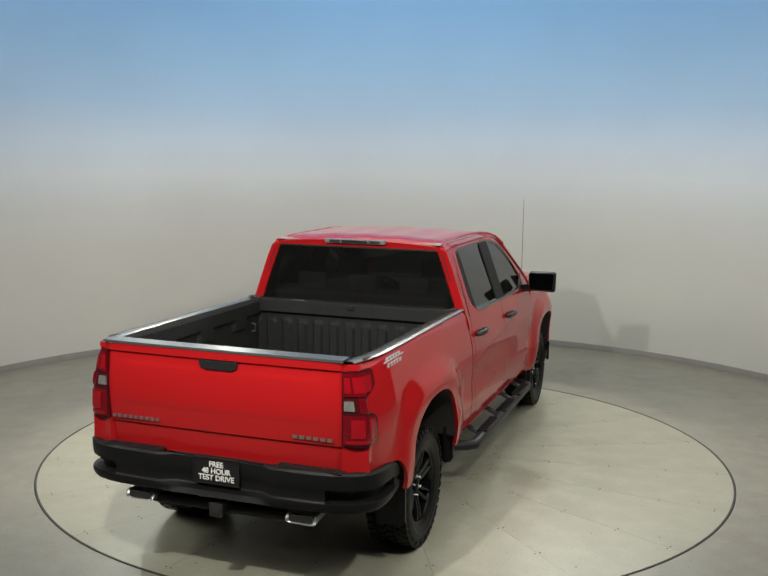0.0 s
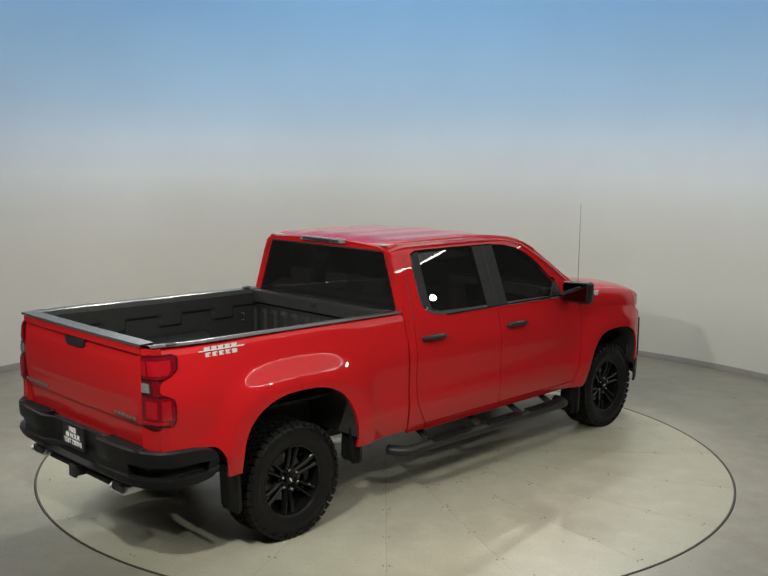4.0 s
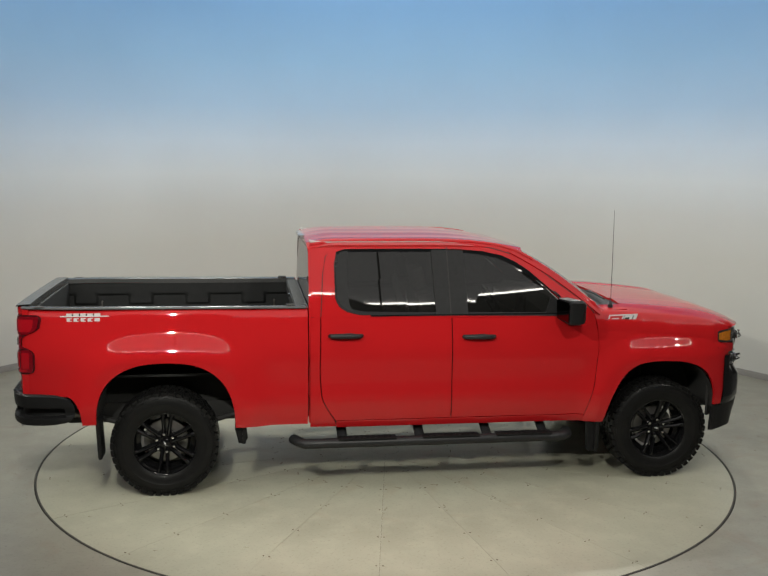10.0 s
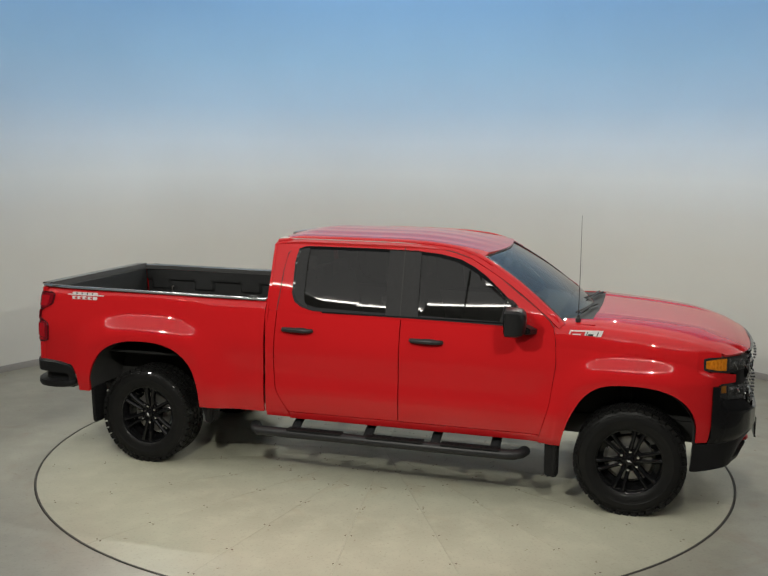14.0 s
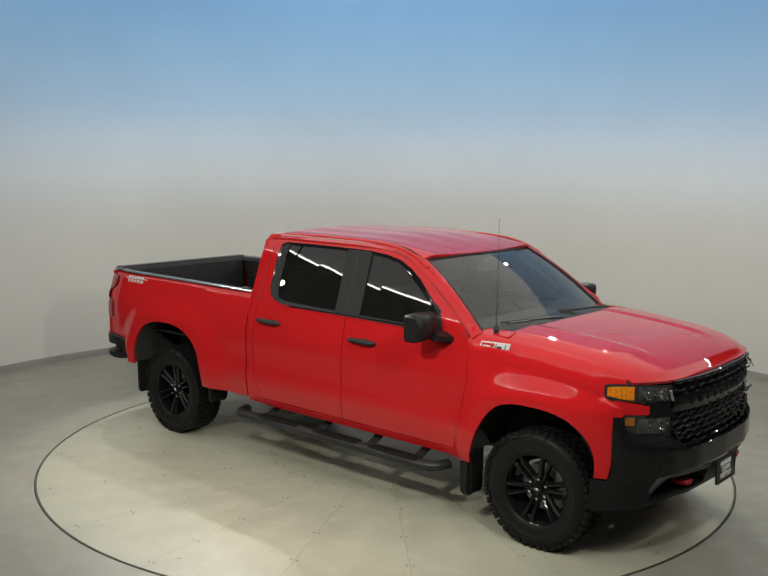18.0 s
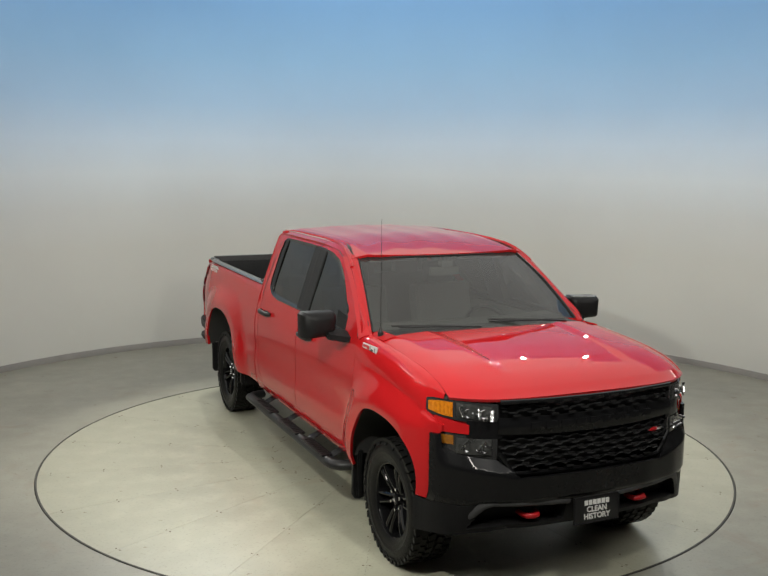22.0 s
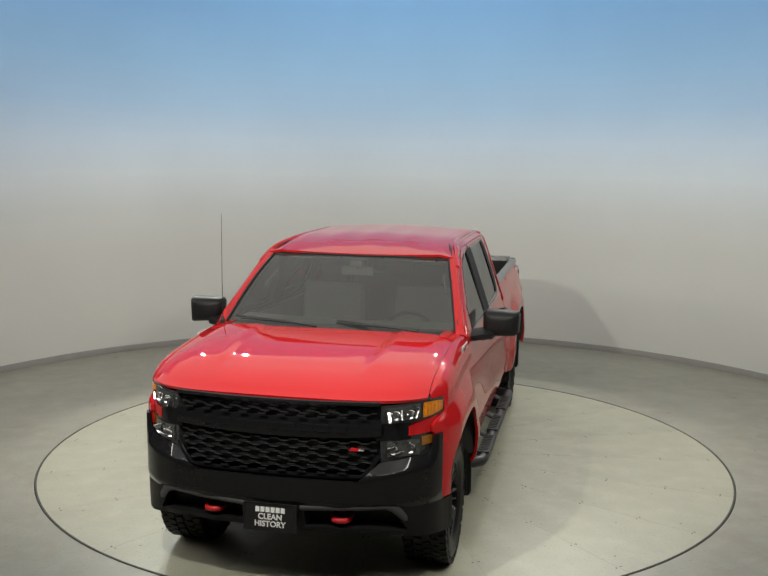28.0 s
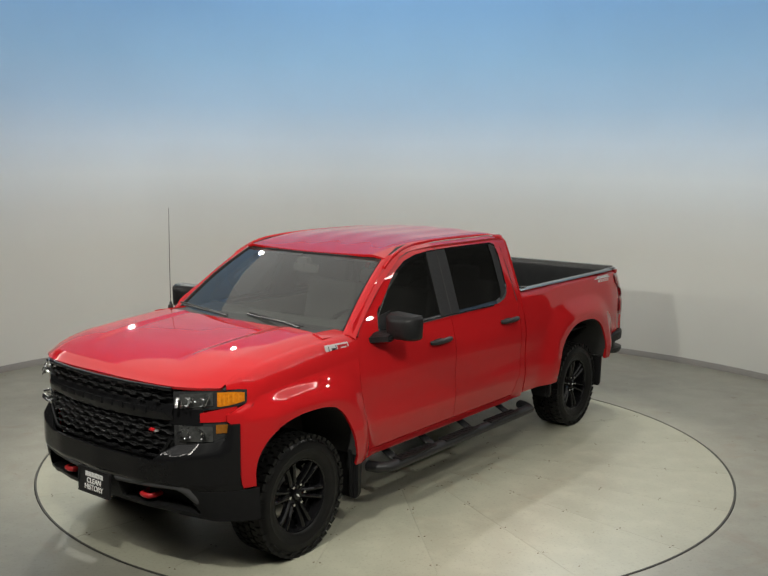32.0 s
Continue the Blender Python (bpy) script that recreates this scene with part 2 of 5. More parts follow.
def thicken(bm, thick, core=(0.0, 0.0, 0.9)):
    """Gives an open sheet a thickness on the side where core lies."""
    bm.normal_update()
    c = Vector(core)
    if sum((f.calc_center_median() - c).normalized().dot(f.normal) * f.calc_area() for f in bm.faces) < 0:
        bmesh.ops.reverse_faces(bm, faces=bm.faces[:])
        bm.normal_update()
    inner = {v: bm.verts.new(v.co - v.normal * thick) for v in bm.verts[:]}
    faces = bm.faces[:]
    rim = [e for e in bm.edges if e.is_boundary]
    for e in rim:
        a, b = e.verts
        bm.faces.new((b, a, inner[a], inner[b]))
    for f in faces:
        bm.faces.new([inner[v] for v in reversed(f.verts)])
    outward(bm)


def outward(bm):
    """Turns the faces of a closed mesh outwards."""
    bmesh.ops.recalc_face_normals(bm, faces=bm.faces[:])
    if bm.calc_volume(signed=True) < 0:
        bmesh.ops.reverse_faces(bm, faces=bm.faces[:])


def span(a, b, n):
    return [a + (b - a) * i / n for i in range(n + 1)]


def add_box(bm, c, s, bevel=0.0, m=None, seg=2):
    r = bmesh.ops.create_cube(bm, size=1, matrix=Matrix.Translation(c) @ (m or Matrix()) @ Matrix.Diagonal((*s, 1)))
    if bevel:
        es = list({e for v in r["verts"] for e in v.link_edges})
        bmesh.ops.bevel(bm, geom=es, offset=bevel, segments=seg, affect="EDGES", profile=0.7)
    return bm


def box(c, s, bevel=0.0, m=None, seg=2):
    return add_box(bmesh.new(), c, s, bevel, m, seg)


def add_tube(bm, pts, r, n=10, closed=False, cap=True, flat=1.0):
    """A round tube along the points; r may be a list."""
    pts = [Vector(p) for p in pts]
    rs = r if isinstance(r, (list, tuple)) else [r] * len(pts)
    rings = []
    up = Vector((0, 0, 1))
    for i, p in enumerate(pts):
        a = pts[(i - 1) % len(pts)] if closed or i else p
        c = pts[(i + 1) % len(pts)] if closed or i < len(pts) - 1 else p
        d = (c - a).normalized()
        ref = up if abs(d.z) < 0.9 else Vector((1, 0, 0))
        s = d.cross(ref).normalized()
        t = s.cross(d).normalized()
        rings.append([bm.verts.new(p + rs[i] * (s * math.cos(k) + t * flat * math.sin(k))) for k in span(0, math.tau, n)[:-1]])
    pairs = list(zip(rings, rings[1:])) + ([(rings[-1], rings[0])] if closed else [])
    for a, c in pairs:
        for k in range(n):
            bm.faces.new((a[k], a[(k + 1) % n], c[(k + 1) % n], c[k]))
    if cap and not closed:
        bm.faces.new(rings[0][::-1])
        bm.faces.new(rings[-1])
    return bm


def tube(pts, r, n=10, closed=False, flat=1.0):
    bm = add_tube(bmesh.new(), pts, r, n, closed, True, flat)
    outward(bm)
    return bm


def add_prism(bm, outline, origin, ax, ay, an, depth, bevel=0.0):
    """An outline in the plane of ax, ay, raised by depth along an."""
    o, ax, ay, an = (Vector(q) for q in (origin, ax, ay, an))
    lo = [bm.verts.new(o + ax * a + ay * c) for a, c in outline]
    hi = [bm.verts.new(o + ax * a + ay * c + an * depth) for a, c in outline]
    n = len(outline)
    fs = [bm.faces.new(lo[::-1]), bm.faces.new(hi)]
    fs += [bm.faces.new((lo[i], lo[(i + 1) % n], hi[(i + 1) % n], hi[i])) for i in range(n)]
    bmesh.ops.recalc_face_normals(bm, faces=fs)
    if bevel:
        bmesh.ops.bevel(bm, geom=list(fs[1].edges), offset=bevel, segments=2, affect="EDGES")
    return bm


def prism(outline, origin, ax, ay, an, depth, bevel=0.0):
    return add_prism(bmesh.new(), outline, origin, ax, ay, an, depth, bevel)


def lathe(profile, n=48, axis="y"):
    """Turns (radius, offset) pairs round the axle direction y (or z)."""
    bm = bmesh.new()
    rings = []
    for r, o in profile:
        ring = []
        for k in span(0, math.tau, n)[:-1]:
            c, s = r * math.cos(k), r * math.sin(k)
            ring.append(bm.verts.new((c, o, s) if axis == "y" else (c, s, o)))
        rings.append(ring)
    for a, c in zip(rings, rings[1:]):
        for k in range(n):
            bm.faces.new((a[k], a[(k + 1) % n], c[(k + 1) % n], c[k]))
    bmesh.ops.recalc_face_normals(bm, faces=bm.faces[:])
    return bm


def ease(x, pts):
    """Straight interpolation in a table of pairs."""
    if x <= pts[0][0]:
        return pts[0][1]
    for (a, va), (c, vc) in zip(pts, pts[1:]):
        if x <= c:
            return va + (vc - va) * (x - a) / (c - a)
    return pts[-1][1]


def smooth_ease(x, pts):
    """The same with rounded corners."""
    w = 0.035
    return sum(ease(x + w * k, pts) for k in (-1, -0.5, 0, 0.5, 1)) / 5


def lettering(name, text, size, m, mat, parent, extrude=0.0015):
    c = bpy.data.curves.new(name, "FONT")
    c.body, c.size, c.extrude, c.align_x, c.align_y = text, size, extrude, "CENTER", "CENTER"
    c.offset = size * 0.02
    c.materials.append(mat)
    ob = new(name, c)
    ob.parent = parent
    ob.matrix_local = m
    return ob


# ---- the room ----
def ring_sheet(r0, r1, z, n=160, a0=0.0, a1=math.tau, thick=0.0):
    return sheet(lambda u, v: ((r0 + (r1 - r0) * v) * math.cos(a0 + (a1 - a0) * u), (r0 + (r1 - r0) * v) * math.sin(a0 + (a1 - a0) * u), z),
                 span(0, 1, n), (0, 1), thick)


BOOTH_R = 5.56


def build_room():
    # the fixed floor round the turning disc, and the floor outside
    bm = bmesh.new()
    inner = [bm.verts.new(((DISC_R + 0.008) * math.cos(k), (DISC_R + 0.008) * math.sin(k), 0)) for k in span(0, math.tau, 180)[:-1]]
    outer = [bm.verts.new((BOOTH_R * math.cos(k), BOOTH_R * math.sin(k), 0)) for k in span(0, math.tau, 180)[:-1]]
    for i in range(180):
        j = (i + 1) % 180
        bm.faces.new((inner[i], outer[i], outer[j], inner[j]))
    lip = [bm.verts.new((v.co.x, v.co.y, -0.06)) for v in inner]
    for i in range(180):
        j = (i + 1) % 180
        bm.faces.new((lip[i], inner[i], inner[j], lip[j]))
    tagged(part("floor", bm, OUTFLOOR, smooth=False), "sealed grey-beige concrete floor round the turntable", "floor", kind="structure")
    hall = bmesh.new()
    near = [hall.verts.new((BOOTH_R * math.cos(k), BOOTH_R * math.sin(k), 0)) for k in span(0, math.tau, 180)[:-1]]
    far = []
    for k in span(0, math.tau, 180)[:-1]:
        c, s = math.cos(k), math.sin(k)
        f = 13.0 / max(abs(c), abs(s))
        far.append(hall.verts.new((f * c, f * s, 0)))
    for i in range(180):
        j = (i + 1) % 180
        hall.faces.new((near[i], far[i], far[j], near[j]))
    tagged(part("floor_hall", hall, HALLFLOOR, smooth=False), "dark grey concrete floor outside the curved wall", "floor", kind="structure")
    tagged(part("floor_pit", ring_sheet(0.0, DISC_R + 0.2, -0.062), SEAM), "dark pit floor under the turntable", "floor", kind="structure")
    # curved wall, open towards the camera
    half = radians(WALL_OPEN)
    a0, a1 = -math.pi / 2 + half, 1.5 * math.pi - half
    n = 180

    def arc(r, z):
        return lambda u: (r * math.cos(a0 + (a1 - a0) * u), r * math.sin(a0 + (a1 - a0) * u), z)

    prof = ((WALL_R, 0.0), (WALL_R, CEIL - 0.01), (WALL_R + 0.15, CEIL - 0.01), (WALL_R + 0.15, 0.0))
    w = sheet(lambda u, v: arc(*prof[v])(u), span(0, 1, n), range(4))
    bmesh.ops.recalc_face_normals(w, faces=w.faces[:])
    tagged(part("wall_curved", w, WALLPAINT), "smooth curved wall, warm grey below, sky blue above", "wall", kind="structure")
    prof2 = ((WALL_R - 0.001, 0.0), (WALL_R - 0.014, 0.0), (WALL_R - 0.014, 0.068), (WALL_R - 0.009, 0.076), (WALL_R - 0.001, 0.078))
    b = sheet(lambda u, v: arc(*prof2[v])(u), span(0, 1, n), range(5))
    bmesh.ops.recalc_face_normals(b, faces=b.faces[:])
    tagged(part("baseboard", b, BASEB), "grey vinyl baseboard along the curved wall", "baseboard", kind="structure")
    # plain box that closes the place
    for nm, c, s in (("wall_north", (0, 9.0, 2.75), (26, 0.2, 5.7)), ("wall_south", (0, -13.0, 2.75), (26, 0.2, 5.7)),
                     ("wall_east", (13.0, 0, 2.75), (0.2, 26, 5.7)), ("wall_west", (-13.0, 0, 2.75), (0.2, 26, 5.7))):
        tagged(part(nm, box(c, s), PLAINWALL, smooth=False), "plain dark painted outer wall", "wall", kind="structure")
    tagged(part("ceiling", box((0, -2, CEIL + 0.1), (26.4, 22.4, 0.2)), CEILING, smooth=False), "plain grey painted ceiling", "ceiling", kind="structure")


WALL_OPEN = 112


JOINT0 = 44.8


def build_turntable():
    base = lathe([(0.0, -0.012), (DISC_R - 0.002, -0.012), (DISC_R - 0.002, -0.055), (0.0, -0.055)], 120, "z")
    d = tagged(part("turntable", base, SEAM), "round concrete turntable set flush in the floor", "turntable")
    step = radians(18)
    wedge = None
    for k in range(20):
        # one sector of the deck, with a hair joint on either side
        if wedge is None:
            g = 0.0009
            rs = (0.10, 0.5, 1.0, 1.6, 2.3, DISC_R - 0.012)
            bm = sheet(lambda u, v: (v * math.cos(g / v + (step - 2 * g / v) * u), v * math.sin(g / v + (step - 2 * g / v) * u), 0.0), span(0, 1, 10), rs, 0.008, 1, (0, 0, -5))
            wedge = part("panel", bm, DISCFLOOR, d, smooth=False)
        else:
            p = wedge.copy()
            scene.collection.objects.link(p)
            wedge.parent = d
        (wedge if k == 0 else p).matrix_local = pose(0, 0, 0, 0, 0, JOINT0 + 18 * k)
    # rusty screws in pairs along every joint
    screw = None
    for k in range(20):
        for r in (0.59, 1.02, 1.46, 1.97, 2.44, 2.86):
            for q in (-0.021, 0.021):
                ang = JOINT0 + 18 * k + math.degrees(q / r)
                if screw is None:
                    p = screw = part("screw", lathe([(0.0, 0.0016), (0.0055, 0.0014), (0.0075, -0.001)], 10, "z"), RUST, d, "small rusty screw head")
                else:
                    p = screw.copy()
                    scene.collection.objects.link(p)
                p.matrix_local = Matrix.Translation((r * math.cos(radians(ang)), r * math.sin(radians(ang)), 0.0))
    part("hub_plate", lathe([(0.0, 0.0), (0.1035, 0.0), (0.1035, -0.008)], 40, "z"), DISCFLOOR, d)
    ring = sheet(lambda u, v: ((DISC_R - 0.012 + 0.014 * v) * math.cos(u), (DISC_R - 0.012 + 0.014 * v) * math.sin(u), 0.003), span(0, math.tau, 180), (0, 1), 0.003, 1, (0, 0, -5))
    part("edge_strip", ring, SEAM, d, "dark metal rim strip")
    return d


# ---- the pickup truck: x ahead, y to its left, z up, origin between the axles on the floor ----
AXLE, AXLE_F = 1.994, 2.020
SIDE = ((0.40, 0.88), (0.48, 0.93), (0.53, 0.962), (0.60, 0.975), (0.70, 0.988), (0.76, 0.990), (0.84, 0.983), (0.93, 0.982), (1.03, 0.987), (1.12, 0.986), (1.20, 0.974), (1.30, 0.951), (1.40, 0.925), (1.50, 0.895))


NOSE = ((2.20, 1.02), (2.36, 0.988), (2.47, 0.960), (2.58, 0.918), (2.65, 0.875), (2.69, 0.845))      # plan curves of the front corner, at the lamps and below them
NOSE_LOW = ((2.20, 1.06), (2.36, 1.025), (2.47, 0.995), (2.56, 0.962), (2.62, 0.925), (2.66, 0.885))


# wheel flares: middle, reach along the body, reach upwards
ARCH_F = 2.005
FLARES = ((-1.972, 0.80, 0.86), (ARCH_F + 0.03, 0.72, 0.78))


def side_y(x, z):
    """Half width of the body sides."""
    y = smooth_ease(z, SIDE)
    for xc, lx, lz in FLARES:
        d = ((abs(x - xc) / lx) ** 3 + (max(0.0, z - 0.42) / lz) ** 3) ** (1 / 3)
        k = max(0.0, min(1.0, (1.04 - d) / 0.26))
        y += 0.052 * k * k * (3 - 2 * k)
    if x > 2.08:
        y -= 0.068 * ((x - 2.08) / 0.62) ** 2.4
        k = max(0.0, min(1.0, (1.135 - z) / 0.05))
        y = min(y, smooth_ease(x, NOSE) * (1 - k) + smooth_ease(x, NOSE_LOW) * k)
    if x < -2.62:
        y -= 0.050 * ((-2.62 - x) / 0.42) ** 2
    return y


def arch(x, xc, half, base, top, n=2.5):
    d = abs(x - xc) / half
    return base if d >= 1 else base + (top - base) * (1 - d ** n) ** (1 / n)


def arch_xs(x0, x1, xc, half, n_in=36, n_out=8):
    """x stations from x0 to x1 that crowd where the arch rises steeply."""
    a, c = max(x0, xc - half), min(x1, xc + half)
    xs = span(x0, a - 1e-4, n_out)[:-1] if a > x0 + 0.01 else []
    xs += [xc + half * math.sin(k) for k in span(math.asin(max(-1, (a - xc) / half)), math.asin(min(1, (c - xc) / half)), n_in)]
    xs += span(c + 1e-4, x1, n_out)[1:] if c < x1 - 0.01 else []
    return xs


BED_TOP = 1.462


def bed_side_fn(x, v):
    base = 0.545 if x > -1.965 else 0.60
    if x < -2.60:
        base = 0.60 + 0.215 * math.sqrt(max(0, 1 - (1 - min(1, (-2.60 - x) / 0.12)) ** 2))
    zb = arch(x, -1.972, 0.52, base, 1.068)
    zt = BED_TOP
    z = zb + (zt - zb) * v
    y = side_y(x, z)
    z1 = zt - 0.035
    if z > z1:
        k = (z - z1) / (zt - z1)
        y -= 0.03 * (1 - math.sqrt(max(0, 1 - k * k)))
    return x, y, z


def fender_top(x):
    return hood_z(x, 0.868) + 0.002


HOOD0 = 1.44
HOODP = ((0.0, 1.456), (0.12, 1.452), (0.3, 1.439), (0.5, 1.417), (0.7, 1.384), (0.84, 1.345), (0.93, 1.302), (0.98, 1.268), (1.0, 1.240))


def hood_front(y):
    a = abs(y) / 0.868
    return 2.905 - 0.05 * a ** 2 - 0.175 * a ** 6


def hood_z(x, y):
    s = (x - HOOD0) / (hood_front(y) - HOOD0)
    s = max(0.0, min(1.0, s))
    z = smooth_ease(s, HOODP)
    a = abs(y)
    mid = 0.40 + 0.07 * (1 - s)
    k = max(0.0, min(1.0, (a - mid) / 0.085))
    k = k * k * (3 - 2 * k) * max(0.0, min(1.0, (0.80 - a) / (0.75 - mid)))
    fade = max(0.0, min(1.0, (0.86 - s) / 0.14, (s + 0.02) / 0.08))
    z += 0.012 * k * fade * fade * (3 - 2 * fade) - 0.012 * (a / 0.868) ** 2 * (1 - 0.8 * s ** 3)
    if a > 0.72:
        z -= 0.03 * ((a - 0.72) / 0.148) ** 2 * (1 - 0.9 * s ** 3)
    return z


FEND_CUT = ((0.50, 1.335), (0.55, 1.355), (0.80, 1.425), (1.11, 1.465), (1.28, 1.455), (1.40, 1.43), (1.47, 1.44))
FEND_FRONT = ((0.60, 2.565), (0.64, 2.58), (1.03, 2.64), (1.038, 2.655), (1.105, 2.655), (1.13, 2.53), (1.15, 2.52), (1.20, 2.515), (1.225, 2.532), (1.245, 2.56), (1.47, 2.515))


def fender_y(x, z):
    zt = fender_top(min(x, 2.66))
    y = side_y(x, z)
    z1 = zt - 0.17
    if z > z1:
        k = min(1, (z - z1) / (zt - z1))
        y1 = side_y(x, z1)
        y = 0.872 + (y1 - 0.872) * math.sqrt(max(0, 1 - k * k)) if y1 > 0.872 else y1 - 0.04 * k * k
    return y


def fender_fn(u, v):
    # u is the station along the fender (0..1), v the height
    x0 = 1.335 + (2.60 - 1.335) * u
    zb = arch(x0, ARCH_F, 0.495, 0.50 if x0 < ARCH_F else 0.615, 1.005)
    zt = 1.44
    z = zb + (zt - zb) * v
    for _ in range(4):
        xa, xb = smooth_ease(z, FEND_CUT), ease(z, FEND_FRONT)
        w0, w1 = max(0, 1 - u / 0.36), max(0, (u - 0.88) / 0.12)
        x = x0 + w0 * (xa - 1.335) + w1 * (xb - 2.60)
        zt = fender_top(min(x, 2.66))
        z = zb + (zt - zb) * v
    y = side_y(x, z)
    z1 = zt - 0.17
    if z > z1:
        k = min(1, (z - z1) / (zt - z1))
        y = 0.872 + (side_y(x, z1) - 0.872) * math.sqrt(max(0, 1 - k * k)) if side_y(x, z1) > 0.872 else side_y(x, z1) - 0.04 * k * k
    return x, y, z


RDOOR = ((0.55, -0.665), (0.60, -0.70), (0.65, -0.735), (0.75, -0.785), (0.95, -0.80), (1.40, -0.79))
BELT = 1.385


def panel_fn(xl, xr, zb, zt):
    def fn(u, v):
        z = zb + (zt - zb) * v
        a, c = smooth_ease(z, xl), smooth_ease(z, xr)
        x = a + (c - a) * u
        return x, side_y(x, z), z
    return fn


def cab_y(z):
    """Half width of the glasshouse."""
    return 0.932 - 0.345 * (z - 1.385) - 0.10 * max(0, z - 1.80) ** 1.2


DLO = ((-0.655, 1.875), (-0.676, 1.78), (-0.672, 1.53), (-0.645, 1.468), (-0.585, 1.427), (-0.48, 1.402), (-0.15, 1.394), (0.3, 1.390), (0.8, 1.383), (1.175, 1.377),
       (1.190, 1.41), (1.165, 1.49), (1.03, 1.615), (0.90, 1.725), (0.80, 1.79), (0.68, 1.845), (0.52, 1.878), (0.35, 1.892), (0.0, 1.899), (-0.4, 1.899), (-0.60, 1.897))
CABOUT = ((-0.878, 1.90), (-0.880, 1.75), (-0.876, 1.55), (-0.872, 1.385), (-0.5, 1.375), (0.0, 1.372), (0.6, 1.368), (1.0, 1.365), (1.40, 1.365), (1.47, 1.42), (1.445, 1.475),
          (1.28, 1.585), (1.08, 1.727), (0.92, 1.835), (0.80, 1.895), (0.66, 1.935), (0.45, 1.958), (0.15, 1.968), (-0.3, 1.968), (-0.7, 1.962), (-0.83, 1.950), (-0.87, 1.932))


def radial(poly, c, ang):
    """Distance from c to the outline in the direction ang."""
    dx, dz = math.cos(ang), math.sin(ang)
    best = 0.0
    for (x0, z0), (x1, z1) in zip(poly, poly[1:] + poly[:1]):
        ex, ez = x1 - x0, z1 - z0
        det = ex * dz - ez * dx
        if abs(det) < 1e-9:
            continue
        ax, az = x0 - c[0], z0 - c[1]
        r = (ex * az - ez * ax) / det
        k = (dx * az - dz * ax) / det
        if r > 0 and -1e-9 <= k <= 1 + 1e-9:
            best = max(best, r)
    return best


def cab_ring(poly_in, poly_out, out0=0.0, out1=0.0, steps=4, side=1, thick=0.03, c=(0.2, 1.64), n=150):
    """A band between two outlines on the side of the glasshouse."""
    angs = [math.atan2(math.sin(k) * 0.35, math.cos(k)) for k in span(0, math.tau, n)]
    ri = [radial(list(poly_in), c, a) for a in angs]
    ro = [radial(list(poly_out), c, a) for a in angs]

    def fn(i, v):
        r = ri[i] + (ro[i] - ri[i]) * v
        x, z = c[0] + r * math.cos(angs[i]), c[1] + r * math.sin(angs[i])
        y = cab_y(z) + out0 + (out1 - out0) * v
        if z > 1.90:
            y -= 0.9 * (z - 1.90) ** 1.5 * 4
        return x, y, z
    bm = sheet(fn, range(n + 1), span(0, 1, steps), 0, side)
    bmesh.ops.remove_doubles(bm, verts=bm.verts[:], dist=1e-5)
    thicken(bm, thick)
    return bm


def shrink(poly, k, c=(0.2, 1.64)):
    return tuple((x + k * (1 if x < c[0] else -1) * min(1, abs(x - c[0]) / 0.3), z + k * (1 if z < c[1] else -1) * min(1, abs(z - c[1]) / 0.1)) for x, z in poly)


def pane(outline, side, inset):
    """A flat-grid pane on the glasshouse side, inside an outline of upper and lower edges."""
    bm = bmesh.new()
    vs = [bm.verts.new((x, side * (cab_y(z) - inset), z)) for x, z in outline]
    f = bm.faces.new(vs if side > 0 else vs[::-1])
    bm.normal_update()
    if f.normal.y * side < 0:
        bmesh.ops.reverse_faces(bm, faces=[f])
    return bm


def facing(bm, d):
    """Turns an open sheet so that it faces the direction d."""
    bm.normal_update()
    if sum(f.normal.dot(Vector(d)) for f in bm.faces) < 0:
        bmesh.ops.reverse_faces(bm, faces=bm.faces[:])
    return bm


def wheel_well(xc, half, base, top, y0, side):
    """The liner of a wheel housing: an arched tunnel from the edge of the opening, with its inner wall."""
    def fn(u, v):
        x = xc + half * math.sin(u)
        z = arch(x, xc, half + 0.001, base, top)
        if v < 3:
            yo = side_y(x, z) - 0.014
            return x, yo + (y0 - yo) * (0, 0.15, 1)[v], z + (0, 0.012, 0.012)[v]
        return xc + (x - xc) * 0.15, y0, 0.45 + (z - 0.45) * 0.15
    return sheet(fn, span(-math.pi / 2, math.pi / 2, 40), range(4), 0, side)


FACE = ((0, 2.925), (0.3, 2.912), (0.61, 2.862), (0.75, 2.79), (0.85, 2.69), (0.92, 2.58), (0.96, 2.47), (0.985, 2.36))
BUMP = ((0, 2.985), (0.4, 2.966), (0.66, 2.90), (0.79, 2.825), (0.87, 2.745), (0.93, 2.665), (0.97, 2.56), (0.995, 2.45))


def face_x(y, table=FACE):
    return smooth_ease(abs(y), table)


def front_sheet(y0, y1, zb, zt, off, thick, ny=14, nz=5, table=FACE, lean=0.0, side=1):
    """A piece of the front, curved in plan; zb, zt and off may be functions of y and height."""
    f = lambda q, *a: q(*a) if callable(q) else q

    def fn(y, v):
        b, t = f(zb, y), f(zt, y)
        z = b + (t - b) * v
        return face_x(y, table) + f(off, y, z) - lean * (z - b), y, z
    return sheet(fn, span(y0, y1, ny), span(0, 1, nz), thick, side)


